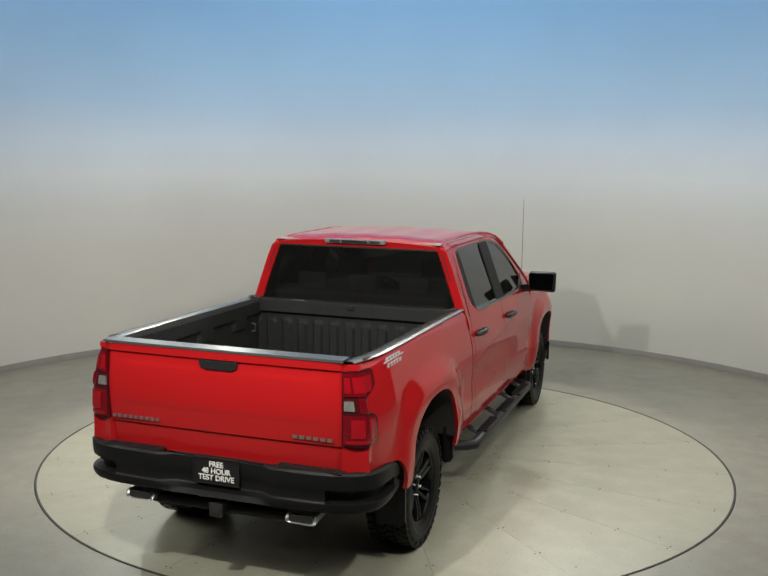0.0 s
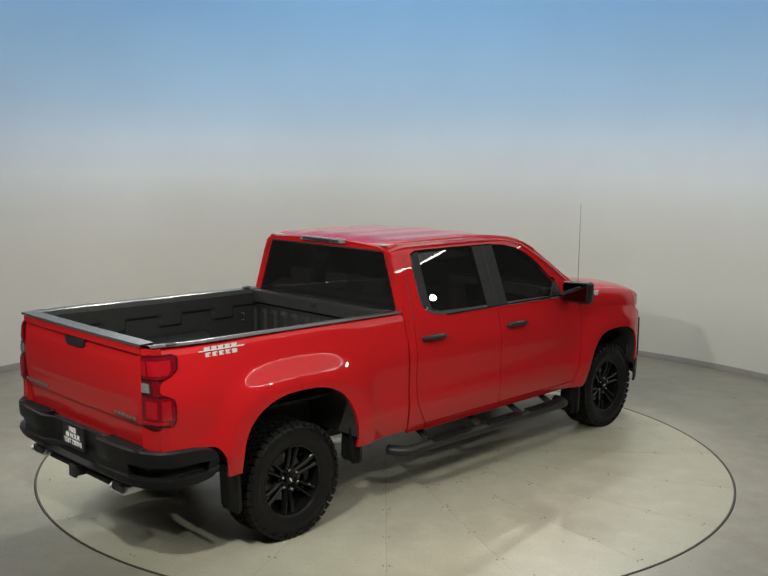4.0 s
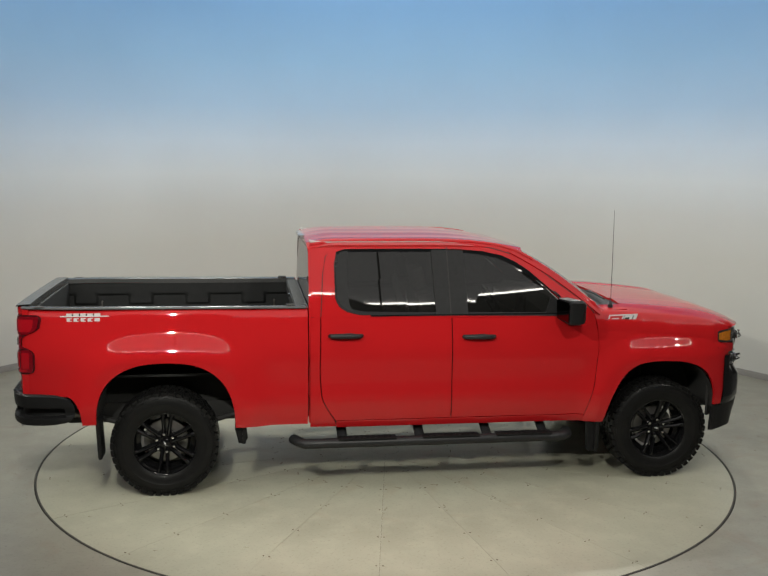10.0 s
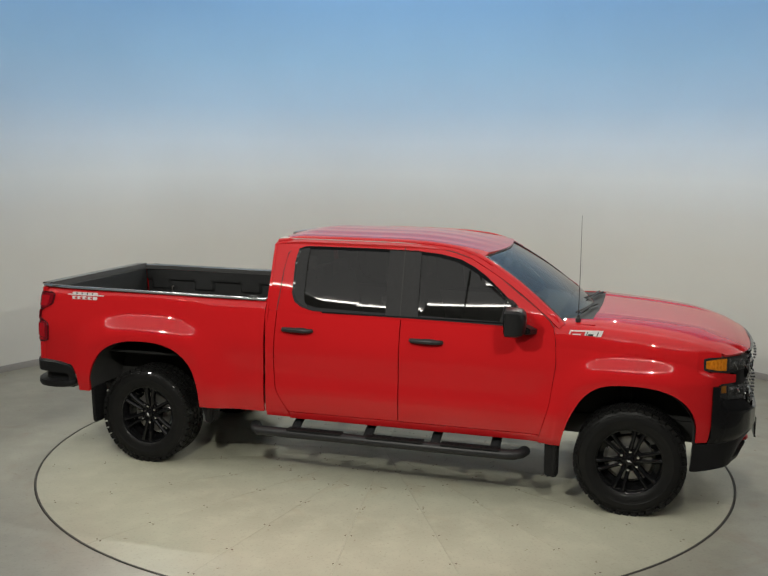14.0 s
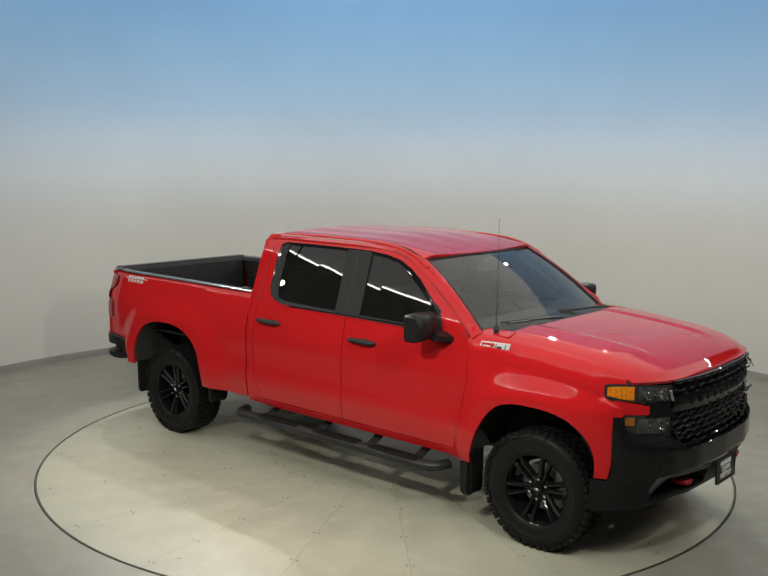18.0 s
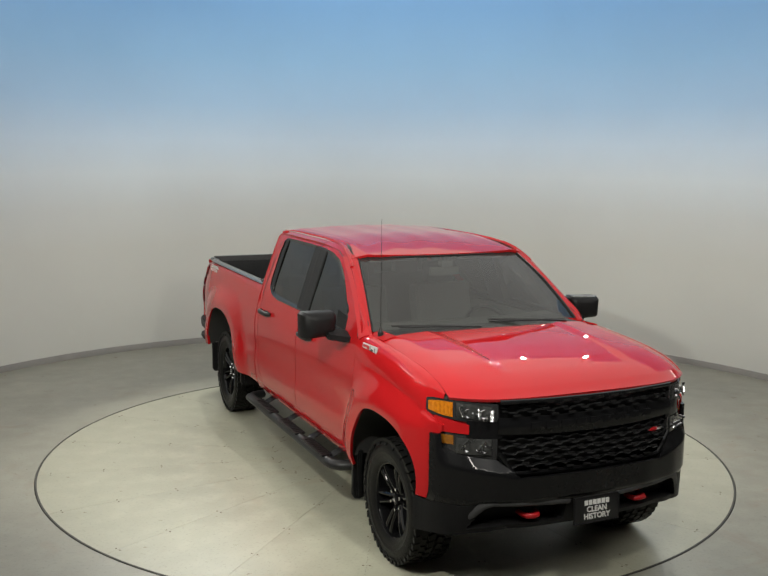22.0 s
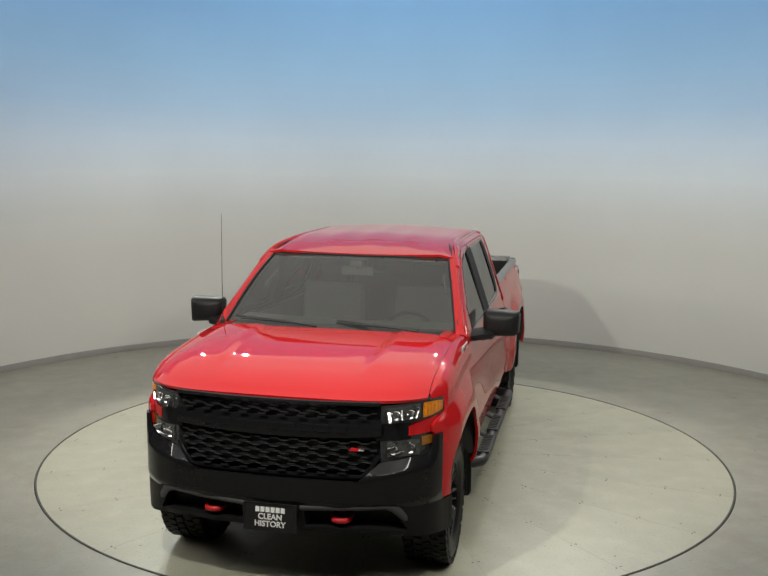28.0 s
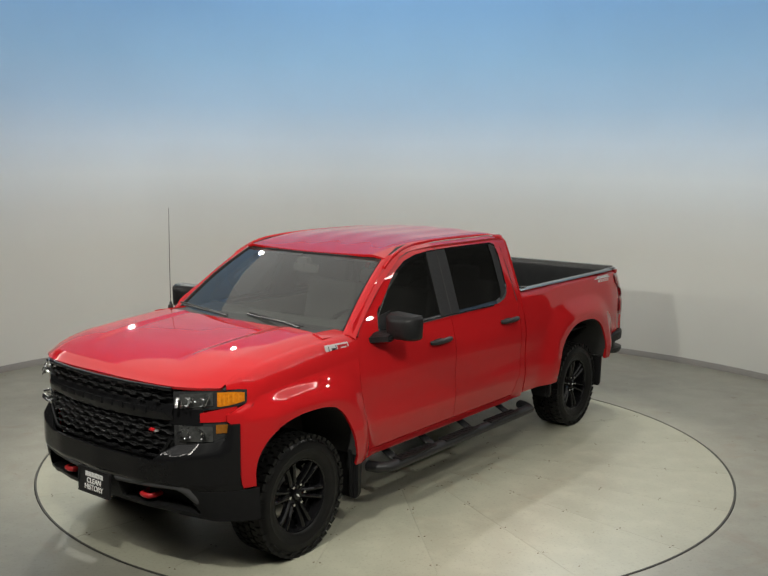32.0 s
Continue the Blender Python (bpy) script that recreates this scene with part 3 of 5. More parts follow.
# ---- wheels ----
def build_wheel(parent):
    """One wheel with its tyre, built about the axle; y points out of the truck."""
    R = 0.408
    rim_r = 0.245
    prof = [(0.19, 0.02), (0.225, 0.03), (0.232, 0.10), (0.238, 0.118), (rim_r, 0.122), (rim_r + 0.006, 0.118), (rim_r, 0.105), (0.236, 0.09), (0.222, 0.02), (0.222, -0.12), (0.24, -0.13)]
    wheel = part("wheel", lathe(prof), WHEELBLK, parent, "black alloy wheel with split spokes")
    tp = [(0.235, -0.115), (0.250, -0.128), (0.29, -0.143), (0.34, -0.146), (0.375, -0.138), (0.392, -0.122), (0.397, -0.06), (0.398, 0.0), (0.397, 0.06), (0.392, 0.122), (0.375, 0.138),
          (0.34, 0.146), (0.318, 0.1475), (0.314, 0.1445), (0.29, 0.143), (0.262, 0.134), (0.250, 0.126), (0.236, 0.112)]
    part("tyre", lathe(tp, 72), RUBBER, wheel, "black all-terrain tyre")
    tread = bmesh.new()
    # chunky tread blocks and shoulder lugs
    for i in range(44):
        a = math.tau * i / 44
        for j, (yc, w, l, tw) in enumerate(((-0.104, 0.05, 0.045, 0.2), (-0.045, 0.045, 0.044, -0.3), (0.016, 0.045, 0.044, 0.3), (0.075, 0.045, 0.044, -0.2), (0.116, 0.05, 0.045, 0.15))):
            aa = a + (0.07 if j % 2 else 0)
            m = Matrix.Rotation(-aa, 4, "Y") @ Matrix.Translation((R - 0.009, yc, 0)) @ Matrix.Rotation(tw, 4, "X")
            bmesh.ops.create_cube(tread, size=1, matrix=m @ Matrix.Diagonal((0.022, w, l, 1)))
        for yc, tilt in ((0.138, -0.5), (-0.138, 0.5)):
            m = Matrix.Rotation(-a - (0.05 if i % 2 else 0), 4, "Y") @ Matrix.Translation((R - (0.030 if i % 2 else 0.024), yc, 0)) @ Matrix.Rotation(tilt, 4, "Z")
            bmesh.ops.create_cube(tread, size=1, matrix=m @ Matrix.Diagonal((0.022 if i % 2 else 0.034, 0.007, 0.034, 1)))
    part("tread", tread, RUBBER, wheel, "chunky tread blocks")["kind"] = "stuff"
    # six pairs of ridged spokes that spread towards the rim
    for i in range(6):
        a = math.tau * i / 6 + math.pi / 6
        bm = bmesh.new()
        for s in (-1, 1):
            rings = []
            for r, off, w, d in ((0.040, 0.017, 0.028, 0.070), (0.085, 0.020, 0.028, 0.088), (0.15, 0.025, 0.027, 0.104), (0.205, 0.031, 0.028, 0.112), (0.236, 0.036, 0.038, 0.112)):
                sec = ((-0.62, -0.040), (-0.5, -0.010), (-0.18, 0.0), (0.18, 0.0), (0.5, -0.010), (0.62, -0.040))
                rings.append([bm.verts.new((r, d + q, s * off + w * p)) for p, q in sec])
            for p, q in zip(rings, rings[1:]):
                for k in range(6):
                    bm.faces.new((p[k], p[(k + 1) % 6], q[(k + 1) % 6], q[k]))
            bm.faces.new(rings[0])
            bm.faces.new(rings[-1])
        bmesh.ops.recalc_face_normals(bm, faces=bm.faces[:])
        bmesh.ops.transform(bm, matrix=Matrix.Rotation(-a, 4, "Y"), verts=bm.verts[:])
        part("spoke", bm, WHEELBLK, wheel, smooth=False)
    part("hub_cap", lathe([(0.0, 0.098), (0.026, 0.098), (0.033, 0.094), (0.036, 0.085), (0.038, 0.068), (0.085, 0.066), (0.092, 0.052), (0.092, 0.0)], 32), WHEELBLK, wheel)
    emb = prism([(-0.017, 0.0), (-0.006, 0.0), (-0.004, 0.006), (0.004, 0.006), (0.006, 0.0), (0.017, 0.0), (0.017, -0.004), (0.006, -0.004), (0.004, -0.008), (-0.004, -0.008), (-0.006, -0.004), (-0.017, -0.004)],
                (0, 0.0985, 0), (1, 0, 0), (0, 0, 1), (0, 1, 0), 0.0025)
    part("cap_mark", emb, BADGE, wheel, "small silver mark on the hub cap", smooth=False)
    for i in range(6):
        a = math.tau * i / 6 + 0.3
        n = lathe([(0.0, 0.092), (0.010, 0.090), (0.013, 0.080), (0.013, 0.055)], 6)
        bmesh.ops.translate(n, verts=n.verts[:], vec=(0.070 * math.cos(a), 0.004, 0.070 * math.sin(a)))
        part("lug_nut", n, CHROME, wheel, "chrome lug nut", smooth=False)
    part("brake_disc", lathe([(0.0, 0.005), (0.165, 0.005), (0.17, 0.0), (0.17, -0.022), (0.06, -0.03)], 40), DISC, wheel, "bare metal brake disc")
    return wheel


def place_wheels(parent):
    first = build_wheel(parent)
    spots = [(AXLE_F, -0.815, -1), (AXLE_F, 0.815, 1), (-AXLE, -0.815, -1), (-AXLE, 0.815, 1)]
    turns = (17, -40, 65, 8)
    for k, (x, y, s) in enumerate(spots):
        w = first if k == 0 else copy_thing(first, Matrix())
        w.matrix_local = Matrix.Translation((x, y, 0.408)) @ Matrix.Rotation(radians(turns[k]), 4, "Y") @ (Matrix() if s > 0 else Matrix.Rotation(math.pi, 4, "Z"))


# ---- the body ----
def build_body(t):
    for s, nm in ((-1, "right"), (1, "left")):
        # load bed side, split where the wheel arch is cut out of it
        xs = [-3.062, -3.035, -2.95, -2.85, -2.75, -2.72, -2.70, -2.68, -2.66, -2.64, -2.625, -2.615, -2.608, -2.603, -2.6005] + arch_xs(-2.60, -0.892, -1.972, 0.52)
        part("bed_side", sheet(bed_side_fn, xs, span(0, 1, 22), 0.025, s), RED, t)
        us = arch_xs(0.0, 1.0, (ARCH_F - 1.335) / 1.265, 0.495 / 1.265, 36, 14)
        part("front_fender", sheet(fender_fn, us, span(0, 1, 60), 0.02, s), RED, t)
        # tip of the fender above the lamp
        def tip(u, v):
            x = 2.495 + 0.15 * u
            zb = 1.233 - 0.016 * (1 - u) ** 2
            z = zb + (fender_top(x) - zb) * v
            return x, fender_y(x, z) + 0.0005, z
        part("fender_tip", sheet(tip, span(0, 1, 16), span(0, 1, 10), 0.006, s), RED, t)
        gap = 0.004
        rd = tuple((z, x + gap) for z, x in RDOOR)
        rear = part("rear_door", sheet(panel_fn(rd, ((0, 0.25 - gap), (2, 0.25 - gap)), 0.568, BELT), span(0, 1, 16), span(0, 1, 40), 0.04, s), RED, t)
        fc = tuple((z, x - gap) for z, x in FEND_CUT)
        front = part("front_door", sheet(panel_fn(((0, 0.25 + gap), (2, 0.25 + gap)), fc, 0.568, BELT), span(0, 1, 18), span(0, 1, 40), 0.04, s), RED, t)
        rc = tuple((z, x - gap) for z, x in RDOOR)
        part("cab_corner", sheet(panel_fn(((0, -0.872), (2, -0.872)), rc, 0.515, BELT), span(0, 1, 5), span(0, 1, 24), 0.02, s), RED, t)
        part("rocker_panel", sheet(panel_fn(((0, -0.668), (2, -0.668)), ((0, 1.352), (2, 1.352)), 0.505, 0.560), span(0, 1, 20), span(0, 1, 6), 0.02, s), RED, t)
        # door skins behind the gaps
        part("door_jamb", sheet(lambda u, v, s=s: (-0.87 + 2.30 * u, side_y(-0.87 + 2.3 * u, 0.52 + 0.86 * v) - 0.05, 0.52 + 0.86 * v), span(0, 1, 10), span(0, 1, 8), 0.01, s), UNDER, t)
        # glasshouse
        part("cab_side_frame", cab_ring(DLO, CABOUT, 0.004, -0.002, 5, s), RED, t)
        part("pillar_trim", cab_ring(shrink(DLO, 0.01), CABOUT, -0.034, -0.040, 2, s, 0.006), PILLAR, t)
        dlo_in = shrink(DLO, 0.022)
        part("window_surround", cab_ring(dlo_in, shrink(DLO, -0.003), -0.004, 0.006, 2, s, 0.02), GLOSSBLK, t)
        part("belt_strip", sheet(lambda u, v: (-0.40 + 1.58 * u, cab_y(1.39) + 0.005, 1.386 + 0.012 * v), span(0, 1, 10), (0, 1), 0.01, s), GLOSSBLK, t)
        seam = [(-0.79, 1.39), (-0.782, 1.50), (-0.77, 1.70), (-0.745, 1.84), (-0.68, 1.918), (-0.55, 1.936), (0.0, 1.938), (0.40, 1.928), (0.62, 1.90), (0.78, 1.853), (0.95, 1.765), (1.15, 1.620), (1.30, 1.515), (1.40, 1.43), (1.43, 1.39)]
        part("door_seam", tube([(x, s * (cab_y(z) + (0.0015 if z < 1.9 else 0.0015 - 3.6 * (z - 1.90) ** 1.5)), z) for x, z in seam], 0.0035, 6), UNDER, t)
        # black pillar between the windows
        part("door_pillar", sheet(lambda u, v: (0.105 + 0.26 * u + 0.02 * (1 - v), cab_y(1.385 + 0.515 * v) + 0.003, 1.385 + 0.515 * v), span(0, 1, 6), span(0, 1, 6), 0.04, s), PILLAR, t)
        part("pillar_gap", sheet(lambda u, v: (0.240 + 0.008 * u - 0.012 * v, cab_y(1.385 + 0.53 * v) + 0.005, 1.385 + 0.53 * v), (0, 1), span(0, 1, 6), 0.004, s), UNDER, t)
        rw = [(-0.58, 1.880), (-0.588, 1.78), (-0.586, 1.53), (-0.572, 1.475), (-0.535, 1.435), (-0.46, 1.414), (-0.15, 1.404), (0.13, 1.402), (0.115, 1.885), (-0.40, 1.887)]
        fw = [(0.385, 1.40), (0.8, 1.393), (1.15, 1.388), (1.165, 1.42), (1.145, 1.485), (1.02, 1.60), (0.89, 1.71), (0.79, 1.777), (0.67, 1.832), (0.51, 1.866), (0.36, 1.880)]
        part("quarter_trim", pane([(-0.65, 1.87), (-0.664, 1.78), (-0.660, 1.535), (-0.632, 1.475), (-0.575, 1.437), (-0.53, 1.425), (-0.560, 1.47), (-0.572, 1.53), (-0.574, 1.78), (-0.566, 1.886), (-0.62, 1.885)], s, -0.001), PILLAR, rear, "black quarter panel behind the glass", smooth=False)
        part("side_window", pane(rw, s, 0.006), SIDEGLASS, rear, "dark tinted side glass", smooth=False).visible_shadow = False
        part("side_window", pane(fw, s, 0.006), SIDEGLASS, front, "dark tinted side glass", smooth=False).visible_shadow = False
        part("mirror_sail", sheet(lambda u, v: (1.02 + (0.165 - 0.03 * v) * u + 0.04 * v, cab_y(1.39 + 0.12 * v * u) + 0.004, 1.39 + 0.135 * v * (0.2 + 0.8 * (1 - u * 0.4))), span(0, 1, 3), span(0, 1, 3), 0.012, s), SATIN, front)
        # door handles, each over a dark oval put in for a shaded recess
        for par, hx, hz in ((rear, -0.597, 1.243), (front, 0.467, 1.222)):
            yy = side_y(hx, hz)
            part("handle_recess", prism([(0.085 * math.cos(k), 0.024 * math.sin(k)) for k in span(0, math.tau, 20)[:-1]], (hx + 0.02, s * (yy + 0.001), hz - 0.004), (1, 0, 0), (0, 0, 1), (0, s, 0), 0.002), UNDER, par, smooth=False)
            hb = tube([(hx - 0.125, s * (yy + 0.004), hz), (hx - 0.115, s * (yy + 0.028), hz + 0.002), (hx - 0.06, s * (yy + 0.038), hz + 0.003), (hx + 0.04, s * (yy + 0.040), hz + 0.002), (hx + 0.105, s * (yy + 0.032), hz),
                       (hx + 0.125, s * (yy + 0.004), hz - 0.001)], [0.016, 0.019, 0.021, 0.021, 0.019, 0.015], 12)
            part("door_handle", hb, SATIN, par, "matt black door handle")
        # wheel housings, mud flaps, step bar
        part("wheel_liner", wheel_well(ARCH_F, 0.497, 0.50, 1.007, 0.50, s), UNDER, t)
        part("wheel_liner", wheel_well(-1.972, 0.522, 0.55, 1.070, 0.50, s), UNDER, t)
        for x0, z0, z1, lean in ((1.450, 0.24, 0.60, 0.02), (-2.475, 0.31, 0.62, -0.05), (-1.42, 0.40, 0.66, 0.04), ):
            o = [(-0.10, z0 + 0.03), (-0.08, z0), (0.08, z0), (0.10, z0 + 0.03), (0.10, z1), (-0.10, z1)]
            b = prism(o, (0, 0, 0), (0, 1, 0), (0, 0, 1), (1, 0, 0), 0.03, 0.006)
            m = Matrix.Translation((x0, s * 0.885, 0)) @ Matrix.Rotation(lean, 4, "Y")
            bmesh.ops.transform(b, matrix=m, verts=b.verts[:])
            part("mud_flap", b, BLACKPL, t, "moulded black mud flap")
        for o in ([(1.42, 0.60), (1.52, 0.60), (1.505, 0.45), (1.505, 0.27), (1.49, 0.24), (1.425, 0.235), (1.40, 0.26), (1.395, 0.50)], [(-1.455, 0.68), (-1.375, 0.58), (-1.36, 0.44), (-1.385, 0.40), (-1.43, 0.40), (-1.46, 0.52)]):
            part("splash_guard", prism(o, (0, s * 0.925, 0), (1, 0, 0), (0, 0, 1), (0, s, 0), 0.03, 0.008), BLACKPL, t, "moulded black splash guard")
        build_step(t, s)
        build_mirror(front, s)
    # roof: one skin with shallow ribs and rounded edges
    hw = 0.745

    def roof(u, v):
        a = (u - 0.5) * 2
        x = -0.885 + 1.745 * v
        front_bow = 0.075 * (1 - a * a)
        x += front_bow * max(0, (v - 0.5) / 0.5) ** 2
        y = a * hw
        z = 1.998 - 0.035 * a * a - 0.030 * max(0, abs(a) - 0.85) / 0.15
        z -= 0.11 * (1 - 0.45 * a * a) * max(0, (v - 0.55) / 0.45) ** 2.2 + 0.035 * max(0, (0.14 - v) / 0.14) ** 2
        z += 0.002 * math.cos(a * math.pi * 5) * (1 if abs(a) < 0.8 else 0) * min(1, v / 0.1) * min(1, (1 - v) / 0.3)
        return x, y, z
    part("roof", sheet(roof, span(0, 1, 100), span(0, 1, 32), 0.02), RED, t, "red ribbed roof panel")
    for s in (-1, 1):
        top = ((-0.86, 1.938), (-0.70, 1.962), (-0.30, 1.968), (0.15, 1.968), (0.45, 1.958), (0.66, 1.935), (0.80, 1.895), (0.92, 1.835), (1.0, 1.785))
        rail = []
        for x in span(-0.86, 0.94, 30):
            z = smooth_ease(x, top) - 0.010
            rail.append((x, s * (cab_y(z) - 3.6 * max(0, z - 1.90) ** 1.5 - 0.008), z))
        part("roof_rail", tube(rail, 0.016, 8), RED, t)
    # third brake lamp at the back of the roof
    br = part("high_brake_lamp", box((-0.895, 0, 1.952), (0.04, 0.52, 0.036), 0.012), SMOKE, t, "smoked high-mounted brake lamp")
    part("clear_lens", box((-0.918, 0.17, 1.952), (0.012, 0.09, 0.022), 0.004), CLEAR, br)
    part("clear_lens", box((-0.918, -0.17, 1.952), (0.012, 0.09, 0.022), 0.004), CLEAR, br)
    part("dark_lens", box((-0.918, 0, 1.952), (0.012, 0.22, 0.022), 0.004), LAMPDARK, br)
    # cab back wall with the rear window
    def back_x(z):
        return -0.884 + 0.012 * max(0, (z - 1.40) / 0.55)

    def frame_piece(y0, y1, z0, z1, thick=0.02):
        return sheet(lambda u, v: (back_x(z0 + (z1 - z0) * v), (y0(z0 + (z1 - z0) * v) + (y1(z0 + (z1 - z0) * v) - y0(z0 + (z1 - z0) * v)) * u), z0 + (z1 - z0) * v), span(0, 1, 8), span(0, 1, 8), thick)
    edge = lambda z: cab_y(z) + 0.003 if z > 1.385 else 0.955
    hole = lambda z: cab_y(z) - 0.075
    part("cab_back", frame_piece(lambda z: -edge(z), edge, 0.55, 1.44), RED, t)
    part("cab_back", sheet(lambda u, v: (-0.876, (u - 0.5) * 1.49, 1.90 + v * max(0.004, 0.056 - 0.035 * (2 * u - 1) ** 2 - 0.03 * max(0, abs(2 * u - 1) - 0.85) / 0.15)), span(0, 1, 30), span(0, 1, 3), 0.02), RED, t)
    part("cab_back", frame_piece(hole, edge, 1.44, 1.90), RED, t)
    part("cab_back", frame_piece(lambda z: -edge(z), lambda z: -hole(z), 1.44, 1.90), RED, t)
    part("rear_window", facing(frame_piece(lambda z: -hole(z) - 0.01, lambda z: hole(z) + 0.01, 1.43, 1.91, 0), (-1, 0, 0)), SIDEGLASS, t, "dark tinted rear window").visible_shadow = False
    for nm, y0, z0, z1 in (("window_seal", 0, 1.432, 1.444), ("window_seal", 0, 1.897, 1.909)):
        part(nm, sheet(lambda u, v: (back_x(z0 + (z1 - z0) * v) - 0.004, (u - 0.5) * 2 * hole(z0), z0 + (z1 - z0) * v), span(0, 1, 6), (0, 1), 0.01), SATIN, t)
    # windscreen, cowl, wipers
    def ws(u, v):
        a = (u - 0.5) * 2
        x = 1.50 + (0.865 - 1.50) * v
        w = 0.845 + (0.690 - 0.845) * v
        bow = 0.17 - 0.075 * v
        return x + bow * (1 - a * a) - 0.02, a * w, 1.425 + (1.872 - 1.425) * v + 0.030 * math.sin(v * math.pi)
    part("windscreen", facing(sheet(ws, span(0, 1, 20), span(0, 1, 10)), (1, 0, 0)), SCREEN, t, "clear windscreen").visible_shadow = False
    for s in (-1, 1):
        part("windscreen_trim", tube([tuple(c + o for c, o in zip(ws(0.5 + s * 0.497, v), (0.006, s * 0.006, 0.004))) for v in span(0, 1, 12)], 0.006, 6), SATIN, t)
        def pillar(u, v, s=s):
            a = ws(1.0, v)
            zc = a[2]
            x1 = ease(-zc, tuple((-z, x) for x, z in ((0.92, 1.835), (1.08, 1.727), (1.28, 1.585), (1.445, 1.475), (1.47, 1.42))))
            p0 = Vector((a[0], a[1] + 0.004, a[2] + 0.008))
            p1 = Vector((a[0] - 0.045 - 0.05 * max(0, v), cab_y(zc - 0.03) + 0.004, a[2] - 0.012 + 0.012 * max(0, v)))
            p = p0.lerp(p1, u)
            p.z += 0.02 * math.sin(u * math.pi)
            p.x += 0.012 * math.sin(u * math.pi)
            return p.x, p.y, p.z
        part("windscreen_pillar", sheet(pillar, span(0, 1, 6), span(-0.06, 1, 14), 0.012, s), RED, t)
    part("windscreen_header", tube([tuple(c + o for c, o in zip(ws(u, 1.0), (0.0, 0, 0.004))) for u in span(0.01, 0.99, 20)], 0.007, 6), SATIN, t)
    part("cowl_panel", sheet(lambda u, v: (1.43 + 0.32 * v, (u - 0.5) * 1.56, 1.422 + 0.006 * v), span(0, 1, 18), span(0, 1, 3), 0.012), PILLAR, t, "black plastic cowl below the windscreen")
    for y0, y1 in ((-0.10, -0.70), (0.62, 0.02)):
        w = part("wiper", tube([(1.69, y0, 1.452), (1.655, y0 * 0.7 + y1 * 0.3, 1.462), (1.60, y1, 1.468)], [0.009, 0.008, 0.006], 8), SATIN, t)
        part("wiper_blade", tube([(1.655, y0 * 1.05 - 0.02, 1.458), (1.635, (y0 + y1) / 2, 1.470), (1.575, y1 * 1.06, 1.478)], 0.007, 6), UNDER, w)
    # hood
    def hood(u, v):
        y = (u - 0.5) * 2 * 0.868
        back = 1.70 + 0.03 * (1 - (abs(y) / 0.868) ** 2)
        x = back + (hood_front(y) - back) * v
        return x, y, hood_z(x, y)
    part("hood", sheet(hood, span(0, 1, 120), [k ** 0.8 for k in span(0, 1, 48)], 0.02), RED, t, "glossy red hood with two raised ridges")
    part("hood_seal", sheet(lambda u, v: (1.46 + 1.2 * v, 0.85 + 0.03 * u, hood_z(1.5 + 1.15 * v, 0.86) - 0.03), (0, 1), span(0, 1, 8), 0.01, 1), UNDER, t)
    part("hood_seal", sheet(lambda u, v: (1.46 + 1.2 * v, 0.85 + 0.03 * u, hood_z(1.5 + 1.15 * v, 0.86) - 0.03), (0, 1), span(0, 1, 8), 0.01, -1), UNDER, t)
    for s in (-1, 1):
        part("cowl_corner", sheet(lambda u, v: (1.46 + 0.27 * v, 0.775 + 0.097 * u, 1.4205 + 0.012 * (1 - u) + 0.004 * v - 0.012 * u * u), span(0, 1, 6), span(0, 1, 4), 0.01, s), RED, t)
    # aerial
    an = part("aerial", tube([(1.60, -0.835, 1.43), (1.602, -0.835, 1.78), (1.600, -0.836, 2.215)], [0.003, 0.0024, 0.0015], 6), SATIN, t, "thin black whip aerial")
    part("aerial_base", lathe([(0.0, 1.475), (0.008, 1.475), (0.012, 1.455), (0.02, 1.445), (0.02, 1.42)], 16, "z"), SATIN, an).matrix_local = Matrix.Translation((1.60, -0.835, 0))


def build_mirror(door, s):
    o = [(-0.115, -0.095), (-0.10, -0.105), (0.10, -0.092), (0.118, -0.075), (0.125, 0.06), (0.11, 0.082), (-0.10, 0.088), (-0.12, 0.07)]
    bm = bmesh.new()
    secs = []
    for d, k in ((-0.06, 0.94), (-0.05, 1.0), (0.02, 1.0), (0.055, 0.9), (0.075, 0.68), (0.082, 0.35)):
        secs.append([bm.verts.new((d * 1.1, a * k * 1.07, c * k)) for a, c in o])
    n = len(o)
    for p, q in zip(secs, secs[1:]):
        for i in range(n):
            bm.faces.new((p[i], p[(i + 1) % n], q[(i + 1) % n], q[i]))
    bm.faces.new(secs[-1])
    bm.faces.new(secs[0][::-1])
    bmesh.ops.recalc_face_normals(bm, faces=bm.faces[:])
    m = Matrix.Translation((1.165, s * 1.135, 1.452)) @ Matrix.Rotation(radians(s * -6), 4, "Z")
    bmesh.ops.transform(bm, matrix=m, verts=bm.verts[:])
    mir = part("door_mirror", bm, BLACKPL, door, "matt black door mirror")
    return mir


